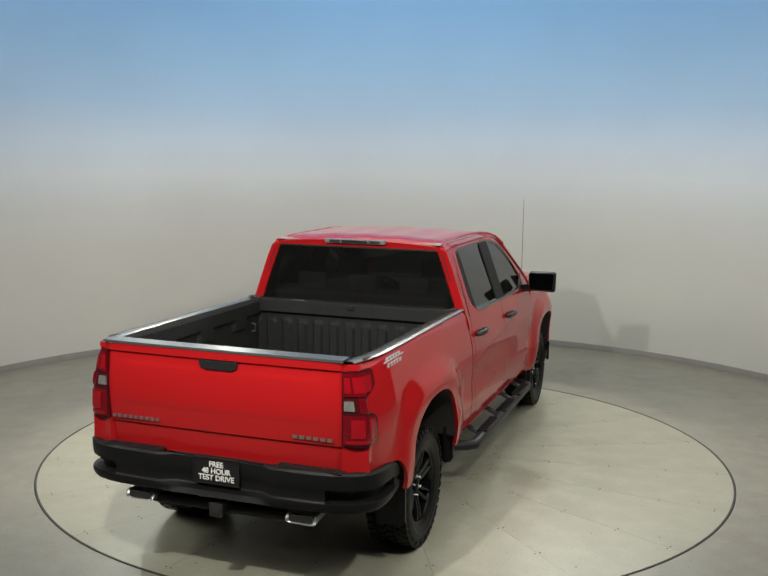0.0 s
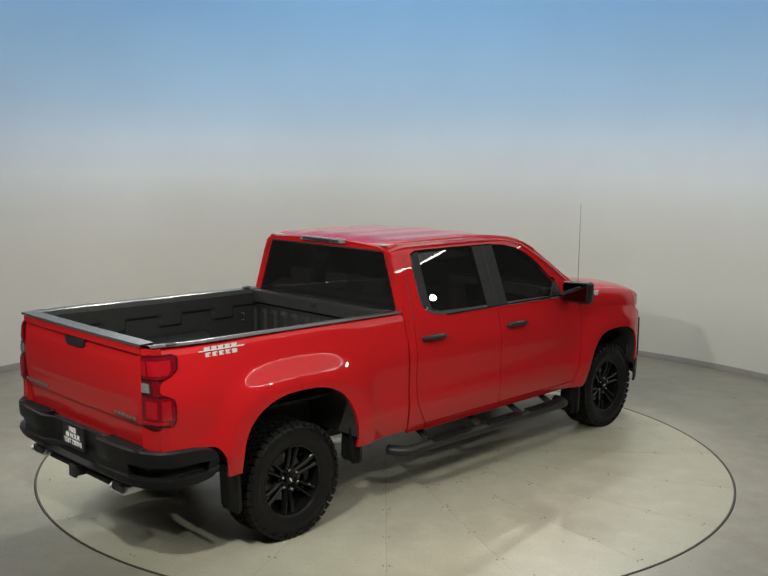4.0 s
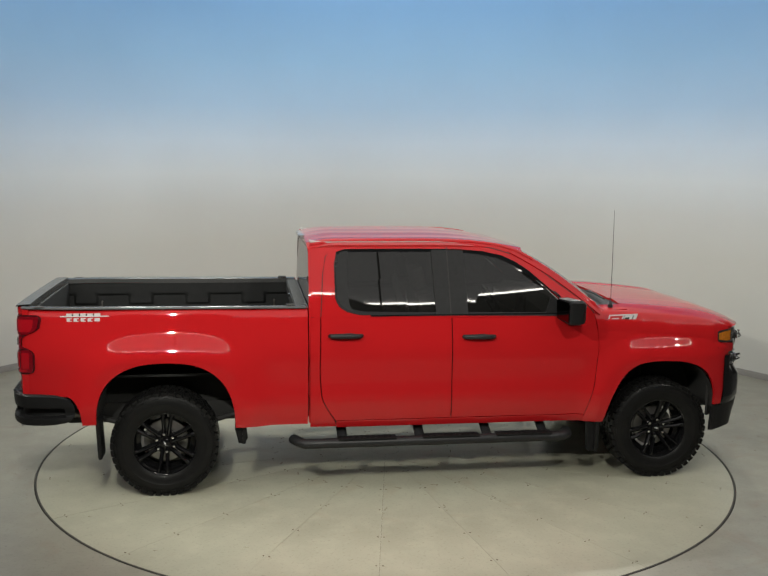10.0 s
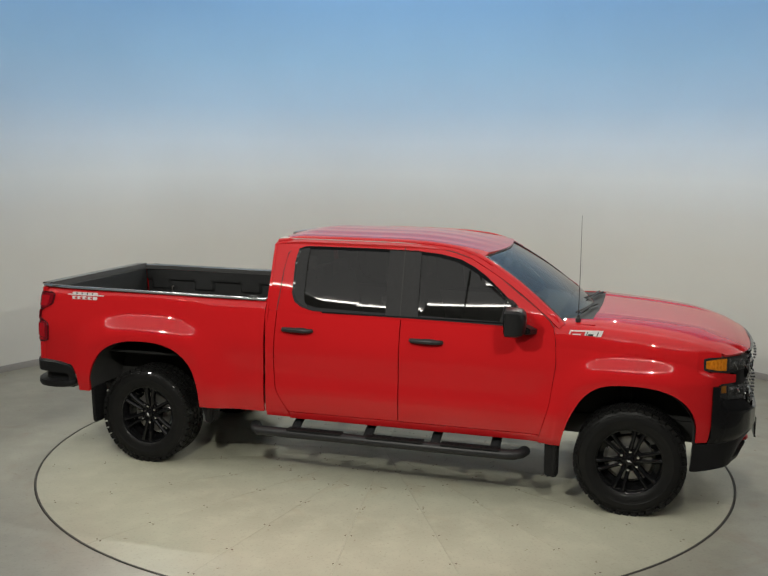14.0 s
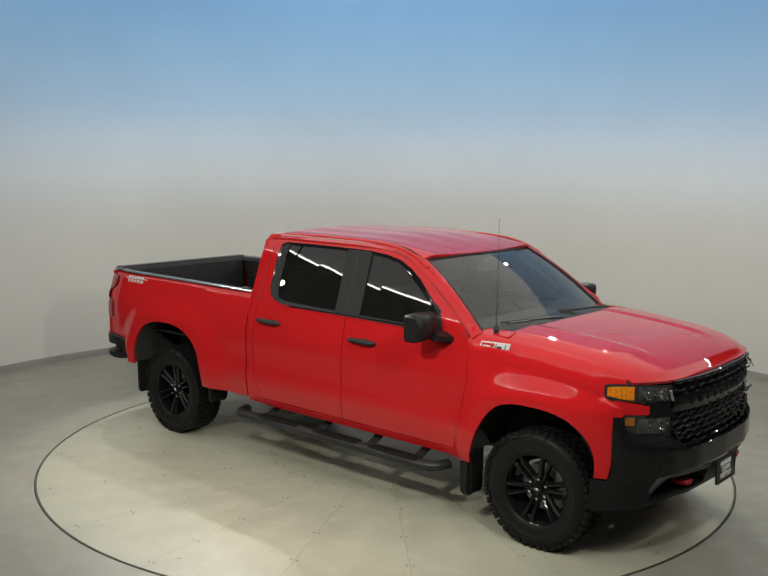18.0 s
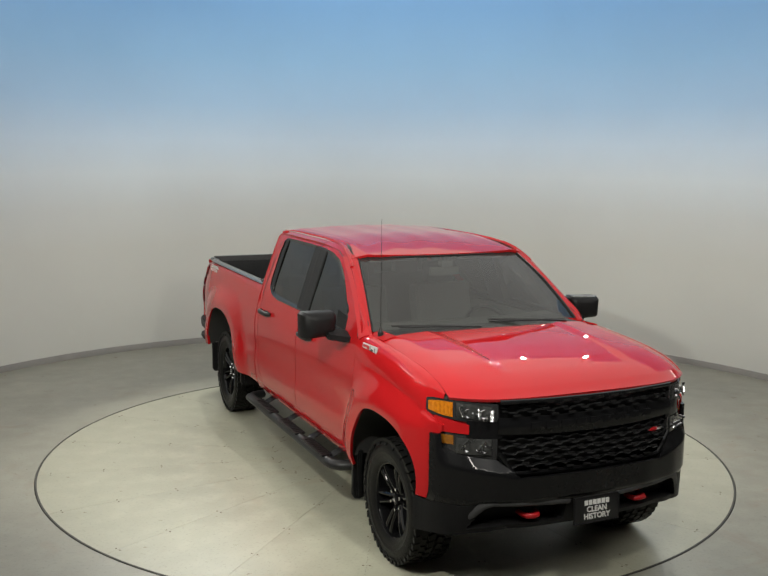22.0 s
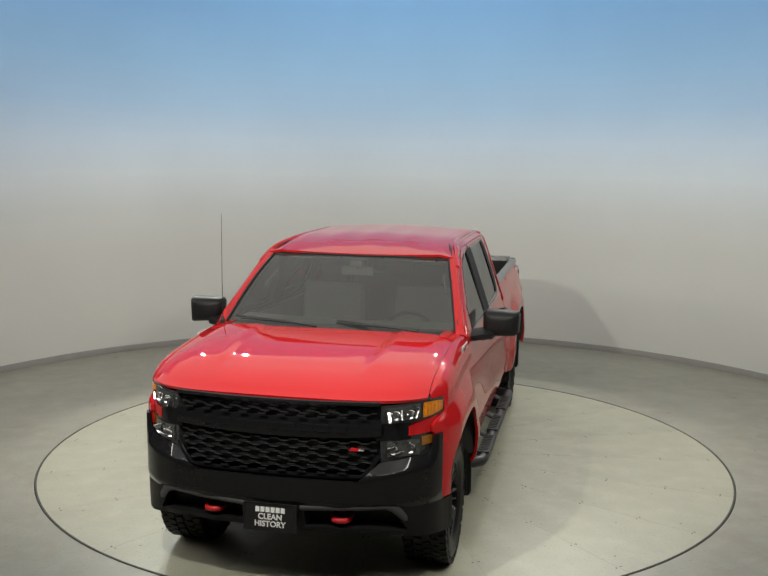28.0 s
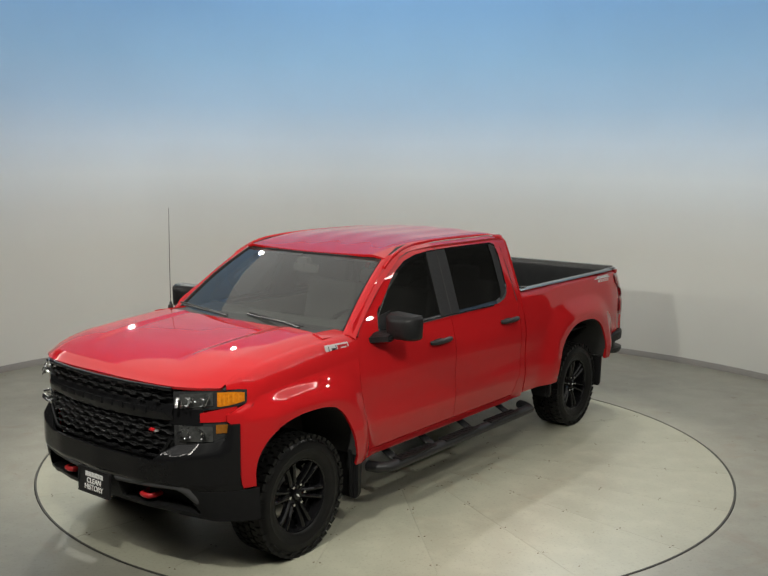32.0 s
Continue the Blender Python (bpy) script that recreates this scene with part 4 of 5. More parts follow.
def build_mirror_details(t, s):
    """Mirror arm and glass, which belong to the truck's mirror."""
    arm = prism([(1.185, 1.355), (1.275, 1.315), (1.315, 1.325), (1.315, 1.36), (1.25, 1.39), (1.185, 1.395)], (0, s * 0.915, 0), (1, 0, 0), (0, 0, 1), (0, s, 0), 0.18, 0.014)
    for v in arm.verts:
        out = max(0.0, (abs(v.co.y) - 0.93) / 0.20)
        v.co.x -= 0.05 * out
        v.co.z += 0.035 * out
    part("mirror_arm", arm, BLACKPL, t)
    g = [(-0.107, -0.082), (0.107, -0.078), (0.115, 0.055), (0.105, 0.070), (-0.107, 0.072), (-0.113, 0.06)]
    part("mirror_glass", prism(g, (1.096, s * 1.135, 1.452), (s * 0.10, 0.995, 0), (0, 0, 1), (-1, 0, 0), 0.004), MIRRORGL, t, smooth=False)


def build_step(t, s):
    y = 1.02
    pts = [(-1.00, 0.88, 0.40), (-0.96, y - 0.05, 0.40), (-0.92, y, 0.40), (-0.6, y, 0.40), (1.10, y, 0.40), (1.17, y - 0.01, 0.40), (1.22, y - 0.06, 0.40), (1.24, 0.88, 0.40)]
    rail = part("step_bar", tube([(x, s * yy, z) for x, yy, z in pts], 0.046, 14, flat=0.85), SATIN, t, "black tubular side step")
    for x0 in (-0.55, 0.12, 0.72):
        b = box((x0 + 0.12, s * y, 0.437), (0.46, 0.088, 0.014), 0.005)
        for k in range(9):
            add_box(b, (x0 - 0.06 + 0.045 * k, s * y, 0.445), (0.02, 0.06, 0.006))
        part("step_pad", b, BLACKPL, rail, "ribbed rubber step pad")
    for x0 in (-0.62, 0.0, 0.55, 1.02):
        part("step_bracket", tube([(x0, s * 0.74, 0.50), (x0, s * 0.86, 0.47), (x0, s * 0.985, 0.41)], 0.040, 10, flat=0.45), SATIN, rail)


def build_bed(t):
    # box: floor, inner walls, headboard
    zf = 0.935
    part("bed_floor", sheet(lambda u, v: (-3.03 + 2.10 * v, (u - 0.5) * 1.70, zf + 0.008 * (1 if int(u * 60) % 4 < 2 else 0)), span(0, 1, 60), span(0, 1, 6), 0.02), LINER, t, "ribbed black bed liner floor")
    for s in (-1, 1):
        def wall(u, v):
            x = -3.02 + 2.09 * u
            z = zf + (1.43 - zf) * v
            y = 0.848 - 0.02 * v
            ph = (x + 2.85) % 0.52
            top = 0.78 if 0.10 < ph < 0.42 else 0.60
            if 0.18 < v < top:
                y += 0.025
            if -2.5 < x < -1.43 and z < 1.12:
                y -= 0.19 * min(1, (min(x + 2.5, -1.43 - x)) / 0.12)
            return x, y, z
        part("bed_wall", sheet(wall, span(0, 1, 84), span(0, 1, 22), 0.015, s), LINER, t, "black pressed inner bed wall")
        # rail cap
        cap = sheet(lambda u, v: (-3.075 + 2.175 * u, side_y(-3.075 + 2.175 * u, 1.455) + (-0.088, -0.084, -0.050, -0.012, 0.004)[v], (1.43, 1.468, 1.476, 1.475, 1.464)[v] - 0.012 * u + (0.006 if abs(u - 0.5) < 2 else 0)), span(0, 1, 30), range(5), 0.006, s)
        part("rail_cap", cap, RAILCAP, t, "dark glossy plastic bed rail cap")
        for x0 in (-2.93, -1.02):
            part("stake_pocket_lid", box((x0, s * 0.858, 1.4785), (0.075, 0.045, 0.006), 0.002), UNDER, t)
        part("tie_down", tube([(-2.70, s * 0.825, 1.20), (-2.70, s * 0.795, 1.20), (-2.70, s * 0.795, 1.26), (-2.70, s * 0.825, 1.26)], 0.008, 6), STEEL, t)
        part("tie_down", tube([(-1.10, s * 0.825, 1.20), (-1.10, s * 0.795, 1.20), (-1.10, s * 0.795, 1.26), (-1.10, s * 0.825, 1.26)], 0.008, 6), STEEL, t)

    def head(u, v):
        y = (u - 0.5) * 1.68
        z = zf + (1.44 - zf) * v
        return -0.935 - (0.022 if (int(u * 48) % 4 < 2 and v < 0.72) else 0) - (0.05 if v > 0.82 else 0), y, z
    part("bed_headboard", sheet(head, span(0, 1, 96), span(0, 1, 18), 0.012), LINER, t, "black corrugated front wall of the bed")
    part("headboard_cap", box((-0.935, 0, 1.440), (0.09, 1.66, 0.03), 0.010), LINER, t)
    part("cargo_lamp", box((-0.99, 0.0, 1.425), (0.02, 0.05, 0.03), 0.005), LAMPDARK, t)


def build_rear(t):
    # tailgate: raised upper and lower fields with a crease between
    def tg(u, v):
        y = (u - 0.5) * 2 * 0.787
        z = 0.815 + (1.472 - 0.815) * v
        x = -3.085 - 0.018 * math.sin(min(1, v / 0.30) * math.pi / 2)
        if v > 0.30:
            x += 0.018 * max(0, 1 - (v - 0.30) / 0.05) * 0 + 0.0
        x -= 0.012 * (1 - (abs(y) / 0.782) ** 2) + 0.016 * math.sin(math.pi * min(1, max(0, (v - 0.26) / 0.66)))
        px = min(1, max(0, (0.70 - abs(y)) / 0.04)) * min(1, max(0, (v - 0.42) / 0.05)) * min(1, max(0, (0.86 - v) / 0.05))
        x -= 0.004 * px * px * (3 - 2 * px)
        if v < 0.24:
            x += 0.014
        if v > 0.93:
            x -= 0.016
        e = max(0, (abs(y) - 0.765) / 0.022)
        return x + 0.012 * e * e, y, z
    g = part("tailgate", sheet(tg, span(0, 1, 80), span(0, 1, 60), 0.05), RED, t, "closed red tailgate")
    part("tailgate_cap", sheet(lambda u, v: ((-3.119, -3.117, -3.02, -3.015)[v] - 0.010 * (1 - (2 * u - 1) ** 2), (u - 0.5) * 1.60, (1.474, 1.485, 1.489, 1.44)[v]), span(0, 1, 16), range(4), 0.006), RAILCAP, g, "dark glossy plastic tailgate cap")
    part("tailgate_inner", box((-3.02, 0, 1.19), (0.03, 1.56, 0.50), 0.006), LINER, g)
    hb = prism([(-0.13, 0.030), (0.13, 0.030), (0.125, -0.010), (0.09, -0.028), (-0.09, -0.028), (-0.125, -0.010)], (-3.122, 0, 1.392), (0, 1, 0), (0, 0, 1), (-1, 0, 0), 0.012, 0.003)
    part("tailgate_handle", hb, SATIN, g, "black tailgate handle")
    # raised name letters become plain bars
    for nm, y0, n, w, z in (("name_bar", 0.755, 9, 0.026, 1.015), ("name_bar", -0.485, 6, 0.031, 1.015)):
        bm = bmesh.new()
        for k in range(n):
            add_box(bm, (-3.122, y0 - k * (w + 0.013) - w / 2, z), (0.005, w, 0.019), 0.0)
        part(nm, bm, DULLBADGE, g, "row of small dull silver bars", smooth=False)
    for s in (-1, 1):
        # tail lamp wraps round the corner: face, bright rim, reversing lens
        def lamp_pt(u, z, out=0.0):
            # u 0 inner edge on the back, 1 front edge on the side
            y_in, y_out = 0.7905, side_y(-3.0, z) + 0.004
            k = min(1, u / 0.6)
            if u < 0.6:
                y = y_in + (y_out - 0.02 - y_in) * k
                x = -3.110 + 0.032 * k * k
            else:
                k2 = (u - 0.6) / 0.4
                side_len = ease(z, ((0.985, 0.06), (0.992, 0.095), (1.005, 0.112), (1.03, 0.118), (1.13, 0.118), (1.155, 0.108), (1.175, 0.07), (1.19, 0.03), (1.20, 0.014), (1.25, 0.014), (1.265, 0.03), (1.285, 0.07), (1.305, 0.125), (1.33, 0.155), (1.40, 0.168), (1.415, 0.16), (1.425, 0.13)))
                x = -3.078 + (side_len) * k2
                y = side_y(max(x, -3.03), z) + 0.006 - 0.022 * (1 - min(1, k2 * 4)) ** 2
            return x - out * (1 - min(1, max(0, (u - 0.45) / 0.3))), y + out * min(1, max(0, (u - 0.45) / 0.3)), z
        us = (0, 0.1, 0.25, 0.4, 0.5, 0.58, 0.64, 0.7, 0.8, 0.9, 1.0)

        def lamp(zb, zt, u0, u1, out, mat_, nm, par, thick=0.02, lab=""):
            uu = [u0 + (u1 - u0) * k for k in us]
            return part(nm, sheet(lambda u, v: lamp_pt(u, zb + (zt - zb) * v, out), uu, span(0, 1, 28), thick, s), mat_, par, lab)
        lp = lamp(0.985, 1.425, 0.0, 1.0, 0.0, LENSEDGE, "tail_lamp", t, 0.03, "red tail lamp with a clear reversing lens")
        lamp(1.282, 1.412, 0.05, 0.95, 0.008, TAILRED, "red_lens", lp)
        lamp(0.998, 1.168, 0.05, 0.95, 0.008, TAILRED, "red_lens", lp)
        lamp(1.182, 1.268, 0.50, 0.90, 0.005, TAILRED, "red_lens", lp)
        lamp(1.198, 1.254, 0.08, 0.38, 0.012, REVERSE, "reversing_lens", lp, 0.02, "clear reversing lens")
        lamp(1.302, 1.392, 0.10, 0.34, 0.012, TAILBRIGHT, "lamp_element", lp)
        lamp(1.302, 1.392, 0.42, 0.86, 0.012, TAILBRIGHT, "lamp_element", lp)
        lamp(1.040, 1.148, 0.26, 0.58, 0.013, TAILBRIGHT, "lamp_element", lp)
        lamp(1.006, 1.024, 0.12, 0.80, 0.012, TAILBRIGHT, "reflector", lp)
        lamp(1.030, 1.150, 0.66, 0.86, 0.012, TAILBRIGHT, "reflector", lp)
        # bed back corner, under and beside the lamp
        part("corner_post", sheet(lambda u, v: (-3.062 - 0.045 * (1 - u) ** 2, 0.79 + (side_y(-3.0, 0.8 + 0.18 * v) - 0.79) * u, 0.815 + 0.17 * v), span(0, 1, 6), span(0, 1, 4), 0.05, s), RED, t)
        part("corner_post", sheet(lambda u, v: (-3.062 - 0.045 * (1 - u) ** 2, 0.79 + (side_y(-3.0, 1.42) - 0.79) * u, 1.425 + 0.035 * v), span(0, 1, 6), span(0, 1, 4), 0.05, s), RED, t)
        # slot-shaped exhaust tip
        ex = []
        for k in span(0, math.tau, 24)[:-1]:
            c, q = math.cos(k), math.sin(k)
            ex.append((0.098 * math.copysign(abs(c) ** 0.45, c), 0.030 * math.copysign(abs(q) ** 0.35, q)))
        bm = bmesh.new()
        rings = []
        for d, k in ((0.16, 0.9), (0.0, 1.0), (-0.006, 0.93), (0.0, 0.80), (0.15, 0.70)):
            rings.append([bm.verts.new((-3.16 + d + 0.05 * (b < 0) * 0 + (0.02 if b > 0 else 0), s * 0.550 + a * k, 0.530 + b * k)) for a, b in ex])
        for p, q in zip(rings, rings[1:]):
            for i in range(len(ex)):
                bm.faces.new((p[i], p[(i + 1) % len(ex)], q[(i + 1) % len(ex)], q[i]))
        bmesh.ops.recalc_face_normals(bm, faces=bm.faces[:])
        # dark plate added in the mouth, for the shade inside the pipe
        part("exhaust_bore", prism([(a * 0.79, c * 0.79) for a, c in ex], (-3.150, s * 0.550, 0.530), (0, 1, 0), (0, 0, 1), (-1, 0, 0), 0.004), UNDER, t, smooth=False)
        part("exhaust_tip", bm, SILVER, t, "bright slotted exhaust tip")
    # bumper: one moulding from side to side
    half = [(-2.66, 0.996), (-2.675, 1.000), (-2.70, 1.002), (-2.735, 1.003), (-2.745, 1.003), (-2.82, 1.004), (-2.90, 1.002), (-2.98, 0.992), (-3.05, 0.968), (-3.10, 0.925), (-3.145, 0.86), (-3.175, 0.77), (-3.1835, 0.722), (-3.185, 0.712), (-3.192, 0.66), (-3.20, 0.52), (-3.203, 0.37), (-3.204, 0.30), (-3.205, 0.15)]
    path = half + [(-3.205, 0.0)] + [(x, -y) for x, y in reversed(half)]
    norm = []
    for k in range(len(path)):
        a, c = Vector(path[max(0, k - 1)]), Vector(path[min(len(path) - 1, k + 1)])
        d = (c - a).normalized()
        norm.append((-d.y, d.x))
    prof = ((0.815, -0.085), (0.832, -0.055), (0.836, -0.014), (0.822, 0.0), (0.775, 0.0), (0.735, -0.004), (0.715, -0.012), (0.70, -0.014), (0.655, -0.014), (0.647, -0.010), (0.638, -0.002), (0.60, 0.002), (0.568, -0.012), (0.556, -0.05))

    def bumper(k, v):
        (x, y), (nx, ny) = path[k], norm[k]
        if nx * (x + 2.4) + ny * y < 0:
            nx, ny = -nx, -ny
        z, o = prof[v]
        z = z if z > 0.70 else 0.70 - (0.70 - z) * 0.78
        a = abs(y)
        if a < 0.32 and 2 <= v <= 11:
            o -= 0.05
        if a > 0.718 and x < -2.74 and 6 <= v <= 9:
            o -= 0.055
        if x > -3.05:
            q = min(1, (x + 3.05) / 0.39)
            z = 0.69 + (z - 0.69) * (0.30 + 0.70 * math.sqrt(max(0, 1 - q ** 4)))
        return x + nx * o, y + ny * o, z
    part("bumper_filler", box((-3.055, 0, 0.76), (0.13, 1.72, 0.10), 0.01), UNDER, t)
    b = part("rear_bumper", sheet(bumper, range(len(path)), range(len(prof)), 0.005), BLACKPL, t, "textured black step bumper")
    for s in (-1, 1):
        st = box((-3.07, s * 0.83, 0.632), (0.09, 0.15, 0.012), 0.003)
        part("corner_step", st, SATIN, b, "flat corner step")
        tp = box((-3.13, s * 0.60, 0.836), (0.08, 0.42, 0.006), 0.002)
        for k in range(14):
            add_box(tp, (-3.13, s * (0.41 + 0.028 * k), 0.841), (0.07, 0.010, 0.005))
        part("step_tread", tp, SATIN, b, "ribbed bumper tread")
    pl = part("rear_plate", box((-3.162, 0.0, 0.752), (0.012, 0.315, 0.165), 0.004), PLATE, b, "black dealer plate with white capitals")
    fr = bmesh.new()
    for c, q in (((0, 0.0785), (0.315, 0.006)), ((0, -0.0785), (0.315, 0.006)), ((0.1545, 0), (0.006, 0.155)), ((-0.1545, 0), (0.006, 0.155))):
        add_box(fr, (-3.170, c[0], 0.752 + c[1]), (0.006, q[0], q[1]))
    part("plate_frame", fr, SATIN, pl, smooth=False)
    for txt, dz in (("FREE", 0.042), ("48 HOUR", 0.0), ("TEST DRIVE", -0.042)):
        m = Matrix.Translation((-3.1705, 0, 0.752 + dz)) @ Matrix(((0, 0, -1, 0), (-1, 0, 0, 0), (0, 1, 0, 0), (0, 0, 0, 1)))
        lettering("lettering", txt, 0.047, m, LETTER, pl)
    hitch = box((-3.09, 0, 0.515), (0.18, 0.07, 0.07), 0.006)
    add_box(hitch, (-3.175, 0, 0.515), (0.02, 0.085, 0.085), 0.004)
    add_box(hitch, (-3.186, 0, 0.515), (0.006, 0.05, 0.05))
    part("tow_hitch", hitch, UNDER, t, "black tow hitch receiver")
    part("hitch_beam", tube([(-3.06, -0.5, 0.50), (-3.06, 0.5, 0.50)], 0.035, 10), UNDER, t)
    part("spare_wheel", lathe([(0.0, 0.42), (0.2, 0.42), (0.36, 0.44), (0.39, 0.52), (0.36, 0.62), (0.0, 0.64)], 36, "z"), RUBBER, t).matrix_local = Matrix.Translation((-2.62, 0, 0.0))


def build_front(t):
    # dark backing so that nothing shows through
    part("front_backing", front_sheet(-0.90, 0.90, 0.50, 1.22, -0.13, 0.02, 24, 4), UNDER, t)
    g = part("grille", front_sheet(-0.615, 0.615, lambda y: 0.80 + 0.10 * max(0, (abs(y) - 0.52) / 0.095) ** 1.3, 1.232, -0.045, 0.015, 28, 8), GRILLEBLK, t, "black honeycomb grille with a wide centre bar")
    # surround
    top = [(face_x(y) + 0.004, y, 1.232) for y in span(-0.62, 0.62, 30)]
    part("grille_surround", tube(top, 0.014, 8), GLOSSBLK, g)
    low = [(face_x(y) + 0.012, y, 0.80 + 0.13 * max(0, (abs(y) - 0.52) / 0.10) ** 1.3) for y in span(-0.62, 0.62, 40)]
    part("grille_surround", tube(low, 0.014, 8), GLOSSBLK, g)
    # wavy slats, each with its studs
    stud = None
    for zc, w in ((1.20, 0.60), (1.165, 0.60), (0.995, 0.60), (0.955, 0.60), (0.915, 0.585), (0.875, 0.575), (0.835, 0.55)):
        pitch = 0.118
        pts = []
        ph0 = 0.0 if int(round(zc * 1000 / 40)) % 2 else 0.5
        for y in span(-w, w, int(w * 2 / 0.0148)):
            ph = (y / pitch + ph0) % 1
            k = min(1, max(0, (abs(ph - 0.5) - 0.18) / 0.12))
            pts.append((y, zc + 0.013 * (k - 0.5)))
        bm = bmesh.new()
        prev = None
        for y, z in pts:
            x = face_x(y)
            q = [bm.verts.new((x + dx, y, z + dz)) for dx, dz in ((-0.040, 0.003), (-0.016, 0.0045), (-0.010, 0.0), (-0.016, -0.0045), (-0.040, -0.003))]
            if prev:
                for k in range(4):
                    bm.faces.new((prev[k], prev[k + 1], q[k + 1], q[k]))
            prev = q
        bmesh.ops.recalc_face_normals(bm, faces=bm.faces[:])
        bar = part("grille_slat", bm, GRILLEBLK, g)
        k0 = math.ceil(-w / pitch)
        y = (k0 + 0.5 - ph0) * pitch
        while y < w - 0.02:
            if y > -w + 0.03:
                if stud is None:
                    stud = part("slat_stud", box((0, 0, 0), (0.014, 0.050, 0.009), 0.003), GRILLEBLK, bar, smooth=False)
                    q = stud
                else:
                    q = stud.copy()
                    scene.collection.objects.link(q)
                    q.parent = bar
                q.location = (face_x(y) - 0.008, y, zc - 0.0085)
            y += pitch
    bar = part("centre_bar", front_sheet(-0.63, 0.63, lambda y: 1.022 + 0.02 * (abs(y) / 0.63) ** 2, lambda y: 1.142 - 0.005 * (abs(y) / 0.63) ** 2, lambda y, z: 0.018 - 0.25 * abs(z - 1.085), 0.03, 30, 6), GLOSSBLK, g, "gloss black centre bar")
    bm = bmesh.new()
    for k in range(9):
        y = -0.40 + 0.10 * k
        add_box(bm, (face_x(y) + 0.016, y, 1.085), (0.010, 0.074, 0.042), 0.004)
    part("name_block", bm, GLOSSBLK, bar, "row of nine plain black blocks")
    bd = prism([(-0.046, -0.010), (0.016, -0.010), (0.046, 0.010), (-0.026, 0.010)], (face_x(0.49) + 0.012, 0.49, 0.965), (-0.1, 0.99, 0), (0, 0, 1), (1, 0.1, 0), 0.006, 0.001)
    part("grille_badge", bd, HOOKRED, g, "small red and silver grille badge", smooth=False)
    bd = prism([(0.0, -0.008), (0.034, -0.008), (0.046, 0.008), (0.012, 0.008)], (face_x(0.49) + 0.019, 0.50, 0.967), (-0.1, 0.99, 0), (0, 0, 1), (1, 0.1, 0), 0.002)
    part("badge_bar", bd, BADGE, g, smooth=False)
    for s in (-1, 1):
        # headlamp: dark housing, clear projector part, amber corner
        hl = part("headlamp", front_sheet(0.625, 0.938, lambda y: 1.095 + 0.035 * max(0, (y - 0.7) / 0.244) + 0.022 * max(0, (y - 0.905) / 0.039) ** 2, lambda y: 1.218 + 0.020 * (y - 0.625) / 0.33 - 0.020 * max(0, (y - 0.89) / 0.054) ** 2, -0.004, 0.05, 32, 6, side=s), LAMPDARK, t, "headlamp with an amber corner lens")
        part("clear_lens", front_sheet(0.665, 0.832, lambda y: 1.118 + 0.02 * (y - 0.665) / 0.167, lambda y: 1.205 + 0.015 * (y - 0.665) / 0.167, 0.004, 0.012, 8, 4, side=s), CLEAR, hl)
        part("amber_lens", front_sheet(0.848, 0.934, lambda y: 1.130 + 0.022 * max(0, (y - 0.848) / 0.086) ** 2, lambda y: 1.218 - 0.012 * max(0, (y - 0.848) / 0.086) ** 4, 0.004, 0.012, 10, 4, side=s), AMBER, hl, "amber corner lens")
        for k in range(5):
            yy = 0.857 + 0.015 * k
            part("lens_rib", front_sheet(yy, yy + 0.006, 1.142 + 0.004 * k * k / 4, 1.206, 0.008, 0.004, 2, 3, side=s), AMBERLIT, hl)
        for yy in (0.710, 0.785):
            bm = lathe([(0.0, -0.004), (0.014, -0.002), (0.022, 0.004), (0.026, 0.009), (0.028, 0.007)], 20)
            bmesh.ops.transform(bm, matrix=Matrix.Translation((face_x(yy) + 0.004, s * yy, 1.160)) @ Matrix.Rotation(radians(-90), 4, "Z"), verts=bm.verts[:])
            part("reflector_bowl", bm, CHROME, hl)
        rng = random.Random(11)
        for k in range(9):
            yy, zz = rng.uniform(0.675, 0.825), rng.uniform(1.130, 1.195)
            f = part("reflector_facet", box((0, 0, 0), (0.006, rng.uniform(0.008, 0.018), rng.uniform(0.007, 0.015)), 0.001), CHROME, hl, smooth=False)
            f.matrix_local = Matrix.Translation((face_x(yy) + 0.006, s * yy, zz)) @ Matrix.Rotation(rng.uniform(-0.7, 0.7), 4, "Z") @ Matrix.Rotation(rng.uniform(-0.6, 0.6), 4, "Y")
        for yy, zz, w, h, lean in ((0.680, 1.160, 0.020, 0.066, 0.5), (0.745, 1.168, 0.010, 0.060, 0.3), (0.822, 1.168, 0.012, 0.062, -0.4)):
            v = part("reflector_vane", box((0, 0, 0), (0.006, w, h), 0.002), CHROME, hl, smooth=False)
            v.matrix_local = Matrix.Translation((face_x(yy) + 0.010, s * yy, zz)) @ Matrix.Rotation(s * lean, 4, "Z") @ Matrix.Rotation(-0.5, 4, "Y")
        # red hook of the fender between the lamps
        part("fender_lip", front_sheet(0.775, 0.915, lambda y: 1.035, lambda y: 1.092 + 0.032 * max(0, (y - 0.78) / 0.135), 0.004, 0.05, 14, 4, side=s), RED, t)
        part("lamp_bridge", front_sheet(0.60, 0.785, 1.015, 1.115, -0.002, 0.04, 8, 4, side=s), GLOSSBLK, t)
        # lower lamp
        fl = part("fog_lamp", front_sheet(0.625, 0.905, lambda y: 0.885 + 0.02 * (y - 0.625) / 0.28, 1.04, -0.006, 0.05, 16, 5, side=s), LAMPDARK, t, "lower lamp with a clear lens and amber corner")
        part("clear_lens", front_sheet(0.66, 0.83, 0.915, 1.01, 0.004, 0.010, 8, 4, side=s), CLEAR, fl)
